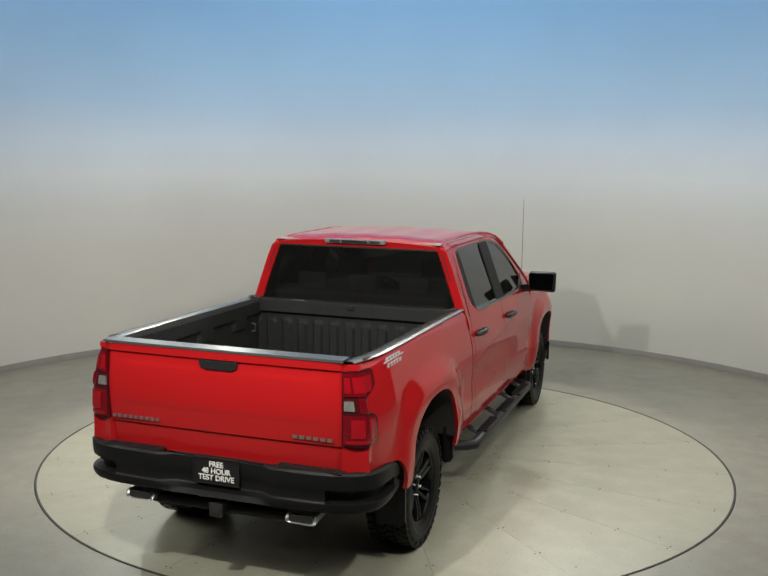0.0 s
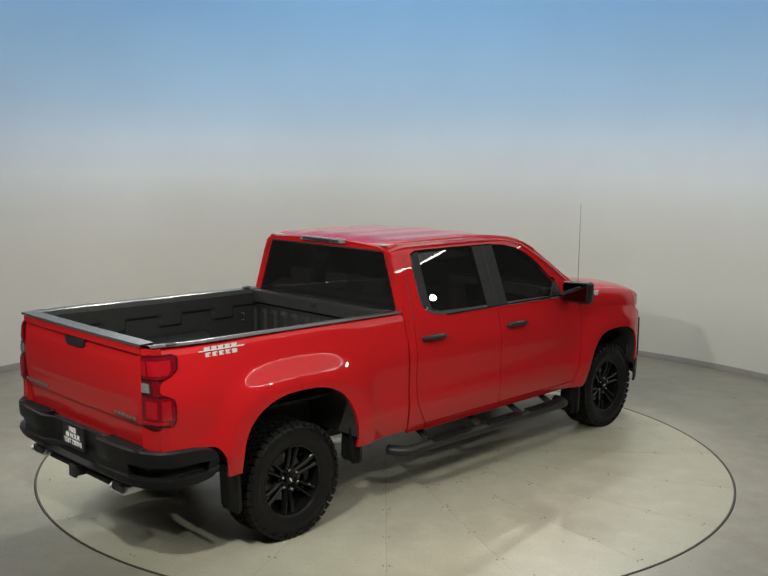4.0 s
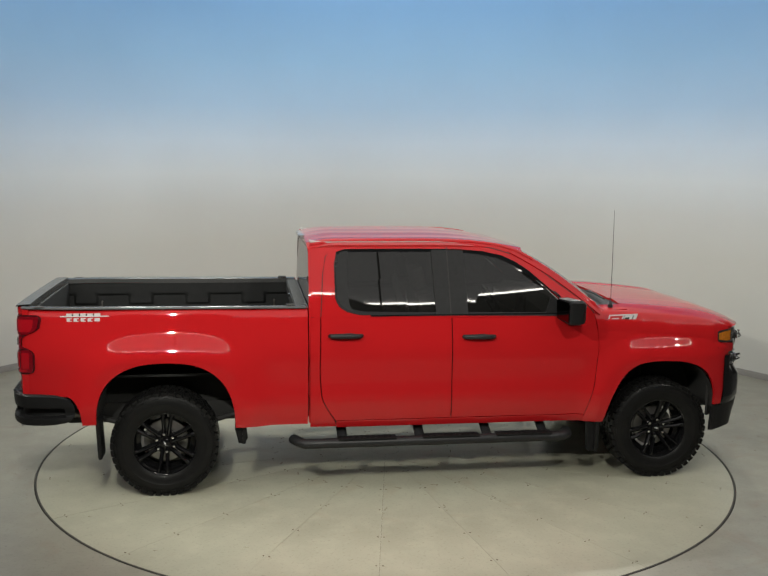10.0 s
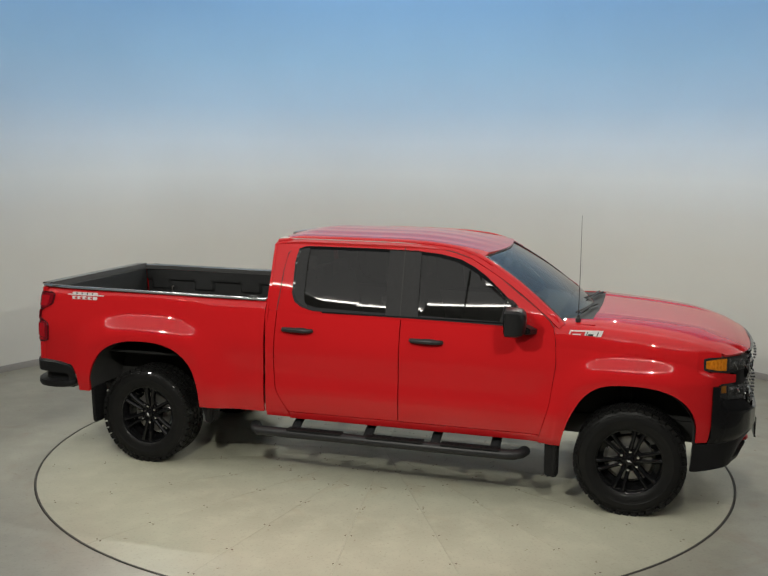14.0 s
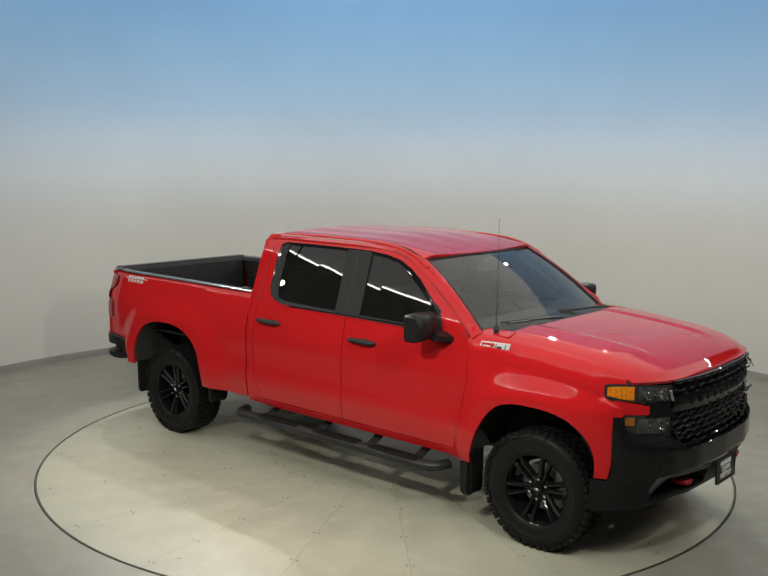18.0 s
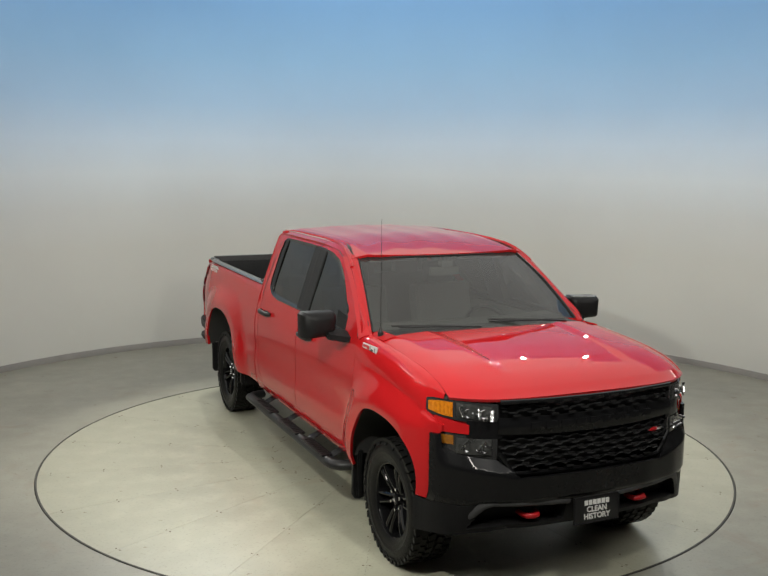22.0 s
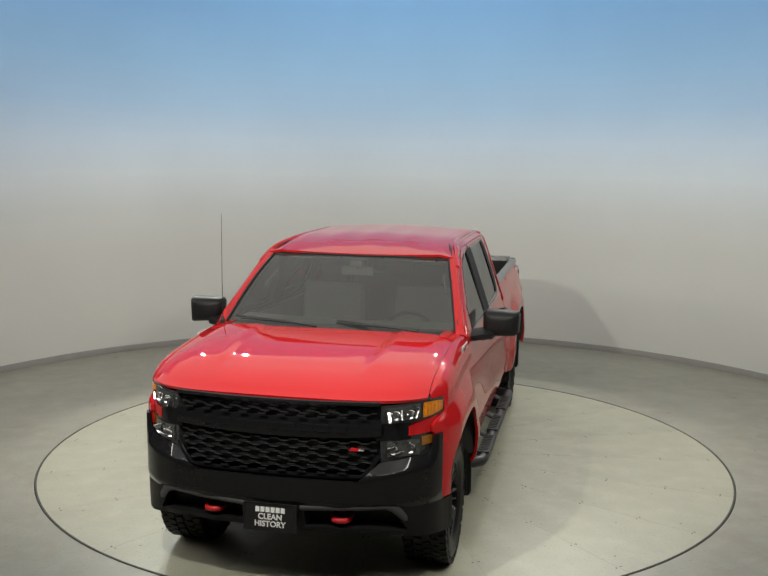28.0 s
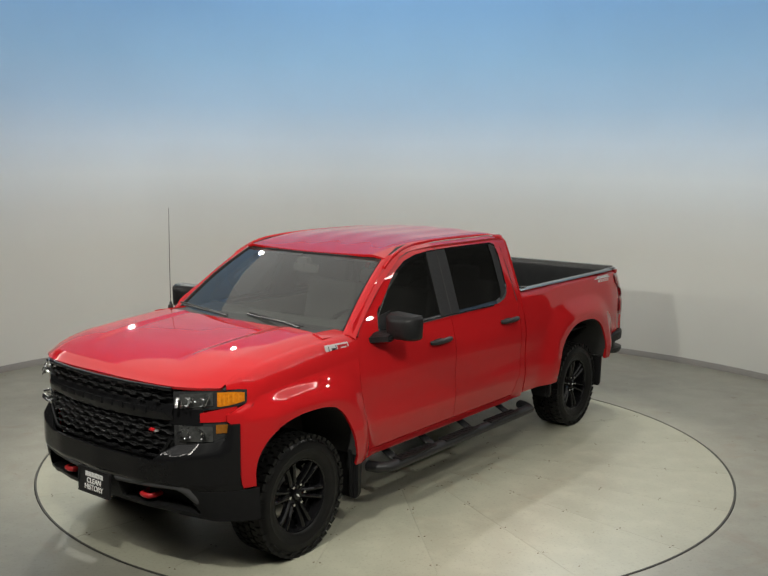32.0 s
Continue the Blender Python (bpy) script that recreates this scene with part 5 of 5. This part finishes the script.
        for yy in (0.70, 0.785):
            bm = lathe([(0.0, -0.004), (0.018, -0.002), (0.028, 0.006), (0.032, 0.010)], 20)
            bmesh.ops.transform(bm, matrix=Matrix.Translation((face_x(yy) + 0.004, s * yy, 0.962)) @ Matrix.Rotation(radians(-90), 4, "Z"), verts=bm.verts[:])
            part("reflector_bowl", bm, CHROME, fl)
        for yy, zz, w, h, turn in ((0.692, 0.975, 0.055, 0.018, 0.4), (0.735, 0.945, 0.060, 0.014, 0.5), (0.795, 0.985, 0.045, 0.016, -0.35)):
            v = part("reflector_vane", box((0, 0, 0), (0.006, w, h), 0.002), CHROME, fl, smooth=False)
            v.matrix_local = Matrix.Translation((face_x(yy) + 0.008, s * yy, zz)) @ Matrix.Rotation(s * -0.35, 4, "Z") @ Matrix.Rotation(-0.4, 4, "Y") @ Matrix.Rotation(s * turn, 4, "X")
        part("amber_lens", front_sheet(0.842, 0.895, 0.965, 1.018, 0.004, 0.010, 8, 4, side=s), AMBERDIM, fl, "dim amber corner lens")
    # bumper
    zt = lambda y: ease(abs(y), ((0, 0.785), (0.51, 0.785), (0.62, 0.885), (0.86, 0.915), (0.893, 0.95), (0.903, 1.025), (0.955, 1.025)))
    zb = lambda y: ease(abs(y), ((0, 0.615), (0.45, 0.635), (0.70, 0.650), (0.80, 0.605), (1.0, 0.60)))

    def off(y, z):
        k = (z - 0.62) / 0.33
        zc = 0.79 + 0.06 * max(0, min(1, (abs(y) - 0.5) / 0.4))
        return -0.75 * max(0, min(0.95, z) - zc) * (1 if abs(y) < 0.88 else max(0, (0.93 - abs(y)) / 0.05)) - 0.02 * max(0, 0.1 - k) / 0.1
    ysb = [0.952 * math.sin((k - 0.5) * math.pi) for k in span(0, 1, 90)]
    ysv = [0.995 * math.sin((k - 0.5) * math.pi) for k in span(0, 1, 130)]
    b = part("front_bumper", sheet(lambda y, v: (face_x(y, BUMP) + off(y, zb(y) + (zt(y) - zb(y)) * v), y, zb(y) + (zt(y) - zb(y)) * v), ysb, span(0, 1, 24), 0.025), GLOSSBLK, t, "gloss black front bumper")
    # lower valance wraps round to the wheel openings, with openings for the tow hooks
    zt2 = lambda y: zb(y) + 0.004 if abs(y) < 0.952 else 0.602
    zb2 = lambda y: ease(abs(y), ((0, 0.455), (0.55, 0.455), (0.75, 0.43), (0.92, 0.412), (0.975, 0.395), (0.995, 0.40)))
    base2 = lambda y, k: -0.022 - 0.055 * (1 - k) ** 1.5 * (1 if abs(y) < 0.75 else max(0.2, 1 - (abs(y) - 0.75) / 0.15))

    def off2(y, z):
        a = abs(y)
        k = (z - zb2(y)) / max(0.02, zt2(y) - zb2(y))
        o = base2(y, k)
        w = min(a - 0.20, 0.80 - 0.13 * k - a, (k - 0.16) * 0.19, (0.84 - k) * 0.19)
        return o - 0.10 * max(0, min(1, w / 0.012))
    part("valance", sheet(lambda y, v: (face_x(y, BUMP) + off2(y, zb2(y) + (zt2(y) - zb2(y)) * v), y, zb2(y) + (zt2(y) - zb2(y)) * v), ysv, span(0, 1, 26), 0.02), BLACKPL, b, "textured dark lower valance")
    for s in (-1, 1):
        pts = [(2.78, s * 0.445, 0.535), (2.86, s * 0.445, 0.53), (2.895, s * 0.43, 0.53), (2.905, s * 0.395, 0.53), (2.895, s * 0.36, 0.53), (2.86, s * 0.345, 0.53), (2.78, s * 0.345, 0.535)]
        part("tow_hook", tube(pts, 0.017, 10), HOOKRED, t, "red tow hook")
        # flat angled trim round the opening
        mid = ((0.17, 0.606), (0.30, 0.615), (0.50, 0.624), (0.66, 0.632), (0.715, 0.615), (0.76, 0.56), (0.80, 0.50), (0.825, 0.452))

        def trim(i, v):
            y, z = mid[i]
            a, c = mid[max(0, i - 1)], mid[min(len(mid) - 1, i + 1)]
            d = Vector((c[0] - a[0], c[1] - a[1])).normalized()
            w = (0.018 if i < 4 else 0.026) * (2 * v - 1)
            y, z = y - d.y * w, z + d.x * w
            k = max(0, min(1, (z - 0.45) / 0.19))
            return face_x(y, BUMP) - 0.010 - 0.055 * (1 - k) ** 1.5 - 0.010 * (2 * v - 1) ** 2, y, z
        part("valance_frame", sheet(trim, range(len(mid)), span(0, 1, 4), 0.02, s), GREYPL, b, "dark grey angled trim frame")
    pl = part("front_plate", box((2.99, 0.0, 0.548), (0.012, 0.325, 0.165), 0.004, Matrix.Rotation(radians(-4), 4, "Y")), PLATE, b, "black dealer plate with white capitals")
    fr = bmesh.new()
    for c, q in (((0, 0.079), (0.325, 0.006)), ((0, -0.079), (0.325, 0.006)), ((0.1595, 0), (0.006, 0.155)), ((-0.1595, 0), (0.006, 0.155))):
        add_box(fr, (2.998 - 0.07 * c[1], c[0], 0.548 + c[1]), (0.006, q[0], q[1]))
    part("plate_frame", fr, SATIN, pl, smooth=False)
    tilt = Matrix.Translation((2.99, 0, 0.548)) @ Matrix.Rotation(radians(-4), 4, "Y")
    base = Matrix(((0, 0, 1, 0.0078), (1, 0, 0, 0), (0, 1, 0, 0), (0, 0, 0, 1)))
    bars = bmesh.new()
    for k in range(6):
        add_box(bars, (0.008, -0.0775 + 0.031 * k, 0.043), (0.003, 0.024, 0.030))
    bmesh.ops.transform(bars, matrix=tilt, verts=bars.verts[:])
    part("name_bar", bars, LETTER, pl, "six plain white bars", smooth=False)
    for txt, dz in (("CLEAN", 0.0), ("HISTORY", -0.043)):
        lettering("lettering", txt, 0.047, tilt @ Matrix.Translation((0, 0, dz)) @ base, LETTER, pl)


def build_badges(t):
    for s in (-1, 1):
        # bed badge: two rows of bars on a line
        bm = bmesh.new()
        for k in range(5):
            for dz, w in ((0.017, 0.046), (-0.017, 0.040)):
                x = -2.69 + 0.054 * k
                z = 1.408 + dz
                add_box(bm, (x, s * (side_y(x, z) + 0.003), z), (w, 0.006, 0.026))
        part("bed_badge", bm, BADGE, t, "silver and red two-row badge of plain bars", smooth=False)
        for k in range(4):
            x, z = -2.67 + 0.054 * k, 1.391
            part("badge_fill", box((x, s * (side_y(x, z) + 0.0055), z), (0.026, 0.003, 0.014)), HOOKRED, t, smooth=False)
        for k in range(4):
            x, z = -2.665 + 0.054 * k, 1.425
            part("badge_letter", box((x, s * (side_y(x, z) + 0.0055), z), (0.012, 0.003, 0.018)), SATIN, t, smooth=False)
        part("badge_line", sheet(lambda u, v: (-2.76 + 0.37 * u, side_y(-2.58, 1.41) + 0.004 - 0.004 * abs(u - 0.5), 1.412 + 0.008 * v), span(0, 1, 6), (0, 1), 0.003, s), BADGE, t)
        def slanted(x0, w, h, out, mat_, nm, lab=""):
            bm = prism([(0.0, -h / 2), (w, -h / 2), (w + 0.35 * h, h / 2), (0.35 * h, h / 2)], (x0, s * (fender_y(1.66, 1.345) - 0.004), 1.345), (1, 0, 0.03), (0, 0, 1), (0, s, 0), out, 0.001)
            return part(nm, bm, mat_, t, lab, smooth=False)
        slanted(1.535, 0.240, 0.058, 0.006, BADGE, "fender_badge", "silver slanted badge with a red field")
        slanted(1.548, 0.105, 0.040, 0.0075, HOOKRED, "badge_fill")
        slanted(1.570, 0.060, 0.010, 0.0085, BADGE, "badge_bar")
        slanted(1.662, 0.006, 0.050, 0.0078, SATIN, "badge_gap")
        slanted(1.680, 0.040, 0.016, 0.0078, SATIN, "badge_gap")
        slanted(1.738, 0.007, 0.050, 0.0078, SATIN, "badge_gap")


def build_under(t):
    for s in (-1, 1):
        part("frame_rail", box((-0.05, s * 0.48, 0.56), (5.5, 0.09, 0.16), 0.01), UNDER, t)
        part("leaf_spring", tube([(-2.65, s * 0.56, 0.56), (-2.3, s * 0.56, 0.47), (-1.994, s * 0.56, 0.44), (-1.7, s * 0.56, 0.47), (-1.30, s * 0.56, 0.58)], 0.035, 8, flat=0.7), UNDER, t)
        part("shock_absorber", tube([(-1.90, s * 0.45, 0.42), (-1.72, s * 0.40, 0.85)], 0.032, 10), STEEL, t)
        part("suspension_arm", tube([(1.75, s * 0.35, 0.42), (1.98, s * 0.70, 0.36), (2.2, s * 0.35, 0.42)], 0.03, 8), UNDER, t)
        part("front_strut", tube([(1.98, s * 0.60, 0.40), (1.95, s * 0.55, 0.90)], 0.055, 12), UNDER, t)
        part("exhaust_pipe", tube([(-1.3, s * 0.36, 0.55), (-2.2, s * 0.40, 0.60), (-2.75, s * 0.52, 0.56), (-3.05, s * 0.550, 0.530)], 0.035, 10), STEEL, t)
    part("rear_axle", tube([(-AXLE, -0.70, 0.408), (-AXLE, -0.2, 0.408), (-AXLE, -0.12, 0.408), (-AXLE, 0, 0.408), (-AXLE, 0.12, 0.408), (-AXLE, 0.2, 0.408), (-AXLE, 0.70, 0.408)], [0.045, 0.045, 0.11, 0.15, 0.11, 0.045, 0.045], 14), UNDER, t)
    part("front_axle", tube([(AXLE_F, -0.70, 0.408), (AXLE_F, -0.15, 0.42), (AXLE_F, 0.15, 0.42), (AXLE_F, 0.70, 0.408)], [0.04, 0.10, 0.10, 0.04], 12), UNDER, t)
    part("drive_shaft", tube([(-1.88, 0, 0.45), (0.4, 0, 0.55)], 0.045, 10), UNDER, t)
    part("muffler", box((-1.0, 0.25, 0.53), (0.6, 0.30, 0.16), 0.05), STEEL, t)
    part("fuel_tank", box((-0.45, 0.28, 0.52), (1.2, 0.30, 0.20), 0.04), UNDER, t)
    part("floor_pan", box((0.28, 0, 0.60), (2.26, 1.80, 0.06), 0.01), UNDER, t)
    part("engine_bay", box((2.05, 0, 0.86), (1.25, 0.95, 0.60), 0.04), UNDER, t)
    part("bed_underside", box((-1.97, 0, 0.86), (2.05, 0.98, 0.10), 0.01), UNDER, t)


def build_interior(t):
    def seat(x, y, w):
        c = part("seat", box((x, y, 0.93), (0.52, w, 0.20), 0.06, seg=3), CLOTH, t, "dark cloth seat")
        part("backrest", box((x - 0.27, y, 1.24), (0.17, w, 0.62), 0.06, Matrix.Rotation(radians(-14), 4, "Y"), 3), CLOTH, c)
        return c
    for y in (-0.40, 0.40):
        c = seat(0.42, y, 0.54)
        part("headrest", box((0.05, y, 1.63), (0.10, 0.27, 0.20), 0.045, Matrix.Rotation(radians(-10), 4, "Y"), 3), CLOTH, c)
        for q in (-0.06, 0.06):
            part("headrest_post", tube([(0.06, y + q, 1.48), (0.05, y + q, 1.58)], 0.007, 6), CHROME, c)
    r = seat(-0.42, 0.0, 1.50)
    for y in (-0.45, 0.0, 0.45):
        part("headrest", box((-0.72, y, 1.585), (0.09, 0.25, 0.16), 0.04, None, 3), CLOTH, r)
    part("centre_console", box((0.45, 0, 0.92), (0.55, 0.24, 0.30), 0.04), DASH, t)
    d = sheet(lambda u, v: ((1.30, 1.36, 1.16, 1.06, 1.08, 1.15)[v] - 0.0 + 0.10 * (1 - (2 * u - 1) ** 2), (u - 0.5) * 1.62, (1.0, 1.40, 1.415, 1.35, 1.15, 0.85)[v]), span(0, 1, 20), range(6), 0.02)
    dash = part("dashboard", d, DASH, t, "dark grey dashboard")
    part("dash_screen", box((1.085, 0.0, 1.33), (0.03, 0.24, 0.15), 0.008), LAMPDARK, dash)
    ang = Matrix.Translation((0.93, 0.40, 1.27)) @ Matrix.Rotation(radians(-28), 4, "Y")
    bm = tube([(0, 0.19 * math.cos(k), 0.19 * math.sin(k)) for k in span(0, math.tau, 32)[:-1]], 0.016, 8, True)
    add_box(bm, (0.015, 0, 0), (0.05, 0.15, 0.11), 0.02)
    add_box(bm, (0.0, 0.12, 0.0), (0.02, 0.13, 0.03), 0.005)
    add_box(bm, (0.0, -0.12, 0.0), (0.02, 0.13, 0.03), 0.005)
    add_box(bm, (0.0, 0.0, -0.12), (0.02, 0.03, 0.13), 0.005)
    bmesh.ops.transform(bm, matrix=ang, verts=bm.verts[:])
    part("steering_wheel", bm, SATIN, t, "black steering wheel")
    part("steering_column", tube([(0.95, 0.40, 1.26), (1.20, 0.40, 1.14)], 0.04, 10), DASH, t)
    part("headliner", sheet(lambda u, v: (-0.86 + 1.70 * v, (u - 0.5) * 1.40, 1.955 - 0.09 * max(0, (v - 0.55) / 0.45) ** 2), span(0, 1, 10), span(0, 1, 10), 0.01), HEADLINER, t)
    mr = part("interior_mirror", box((0.93, 0.0, 1.755), (0.03, 0.25, 0.065), 0.015), DASH, t)
    part("mirror_stalk", tube([(0.94, 0, 1.77), (0.95, 0, 1.82)], 0.012, 8), DASH, mr)
    part("sensor_pod", box((0.95, 0.0, 1.815), (0.06, 0.10, 0.05), 0.015), DASH, mr)
    for y in (-0.38, 0.38):
        part("sun_visor", box((0.74, y, 1.855), (0.15, 0.40, 0.018), 0.006, Matrix.Rotation(radians(14), 4, "Y")), HEADLINER, t)
    for s in (-1, 1):
        part("door_trim", sheet(lambda u, v: (-0.80 + 2.05 * u, 0.865, 0.62 + 0.74 * v), span(0, 1, 4), span(0, 1, 4), 0.015, s), DASH, t)
        part("grab_handle", tube([(1.03, s * 0.715, 1.62), (0.99, s * 0.70, 1.66), (0.90, s * 0.67, 1.71), (0.87, s * 0.67, 1.74)], 0.013, 8), DASH, t)


PILLAR = material("matt_black_film", (0.022, 0.022, 0.023), 0.65, spec=0.10, var=0.2, scale=30)
SMOKE = material("smoked_clear_plastic", (0.16, 0.16, 0.155), 0.2, coat=0.8, var=0.4, scale=40)
LENSEDGE = material("dark_lens_border", (0.060, 0.004, 0.006), 0.15, coat=0.8, var=0.2, scale=40)
GRILLEBLK = material("grille_black", (0.009, 0.009, 0.0095), 0.34, spec=0.35, var=0.3, scale=40)
RAILCAP = material("dark_rail_plastic", (0.045, 0.045, 0.045), 0.22, 0.0, spec=0.5, var=0.25, scale=40, bump=0.35, bump_scale=70)
REVERSE = material("clear_reversing_lens", (0.38, 0.38, 0.37), 0.12, 0.6, coat=1.0, var=0.4, scale=60, bump=0.6, bump_scale=90)
DULLBADGE = material("dull_badge", (0.24, 0.20, 0.195), 0.35, 0.6, var=0.2, scale=90)
GREYPL = material("dark_grey_plastic", (0.045, 0.045, 0.047), 0.5, var=0.15, scale=30, bump=0.2, bump_scale=380)


def overhang(x):
    """Where a station of the drawn body lies: both ends are drawn in a little."""
    if x > 2.30:
        return 2.30 + (x - 2.30) * 0.934
    if x < -2.45:
        return -2.45 + (x + 2.45) * 0.940
    return x


def draw_in(t):
    for ob in t.children_recursive:
        m = ob.matrix_local
        if ob.name.startswith("wheel") and ob.parent == t and not ob.name.startswith("wheel_liner"):
            continue
        if ob.parent.name.startswith("wheel") and not ob.parent.name.startswith("wheel_liner"):
            continue
        if ob.type == "MESH" and m == Matrix():
            for v in ob.data.vertices:
                v.co.x = overhang(v.co.x)
        else:
            ob.location.x = overhang(ob.location.x)


def build_truck():
    t = tagged(new("pickup_truck"), "glossy red crew-cab pickup with black wheels and bumpers", "pickup truck")
    build_body(t)
    for s in (-1, 1):
        build_mirror_details(t, s)
    place_wheels(t)
    build_bed(t)
    build_rear(t)
    build_front(t)
    build_badges(t)
    build_under(t)
    build_interior(t)
    draw_in(t)
    return t


# ---- ceiling lamps ----
def build_lamps():
    a, c = SOFT
    z = CEIL - 0.085
    oval = [(a * math.cos(k), c * math.sin(k)) for k in span(0, math.tau, 96)[:-1]]
    f = tagged(part("light_ceiling", prism(oval, (0, 0, z + 0.005), (1, 0, 0), (0, 1, 0), (0, 0, 1), 0.03), HEADLINER, smooth=False), "stretched white oval light ceiling with a bright edge", "ceiling light")
    edge = tube([(a * math.cos(k), c * math.sin(k), z - 0.01) for k in span(0, math.tau, 120)[:-1]], 0.015, 8, True)
    part("led_line", edge, LAMPGLOW, f, "thin bright line of light")
    for (x, y, z), aim, watts, cone, blend in SPOTS:
        m = look((x, y, z), aim)
        h = lathe([(0.0, 0.15), (0.05, 0.15), (0.07, 0.12), (0.085, 0.0), (0.08, 0.0), (0.066, 0.07), (0.0, 0.085)], 28, "z")
        d = tagged(part("spotlight", h, SATIN), "round black spotlight hung from the ceiling", "spotlight", "spotlights")
        d.matrix_world = m
        rod = part("rod", tube([(0, 0, 0.1), (0, 0, CEIL - z)], 0.015, 8), SATIN, d)
        rod.matrix_local = m.to_3x3().to_4x4().inverted()


build_room()
turntable = build_turntable()
truck = build_truck()
build_lamps()


def motions():
    rows_t, rows_d = [], []
    for k in range(33):
        a = TURN_START + TURN_RATE * k
        rows_d.append((k, pose(0, 0, 0, 0, 0, a)))
        rows_t.append((k, pose(TRUCK_AHEAD * math.cos(radians(a)), TRUCK_AHEAD * math.sin(radians(a)), 0, 0, 0, a)))
    walk(turntable, rows_d)
    walk(truck, rows_t)


motions()
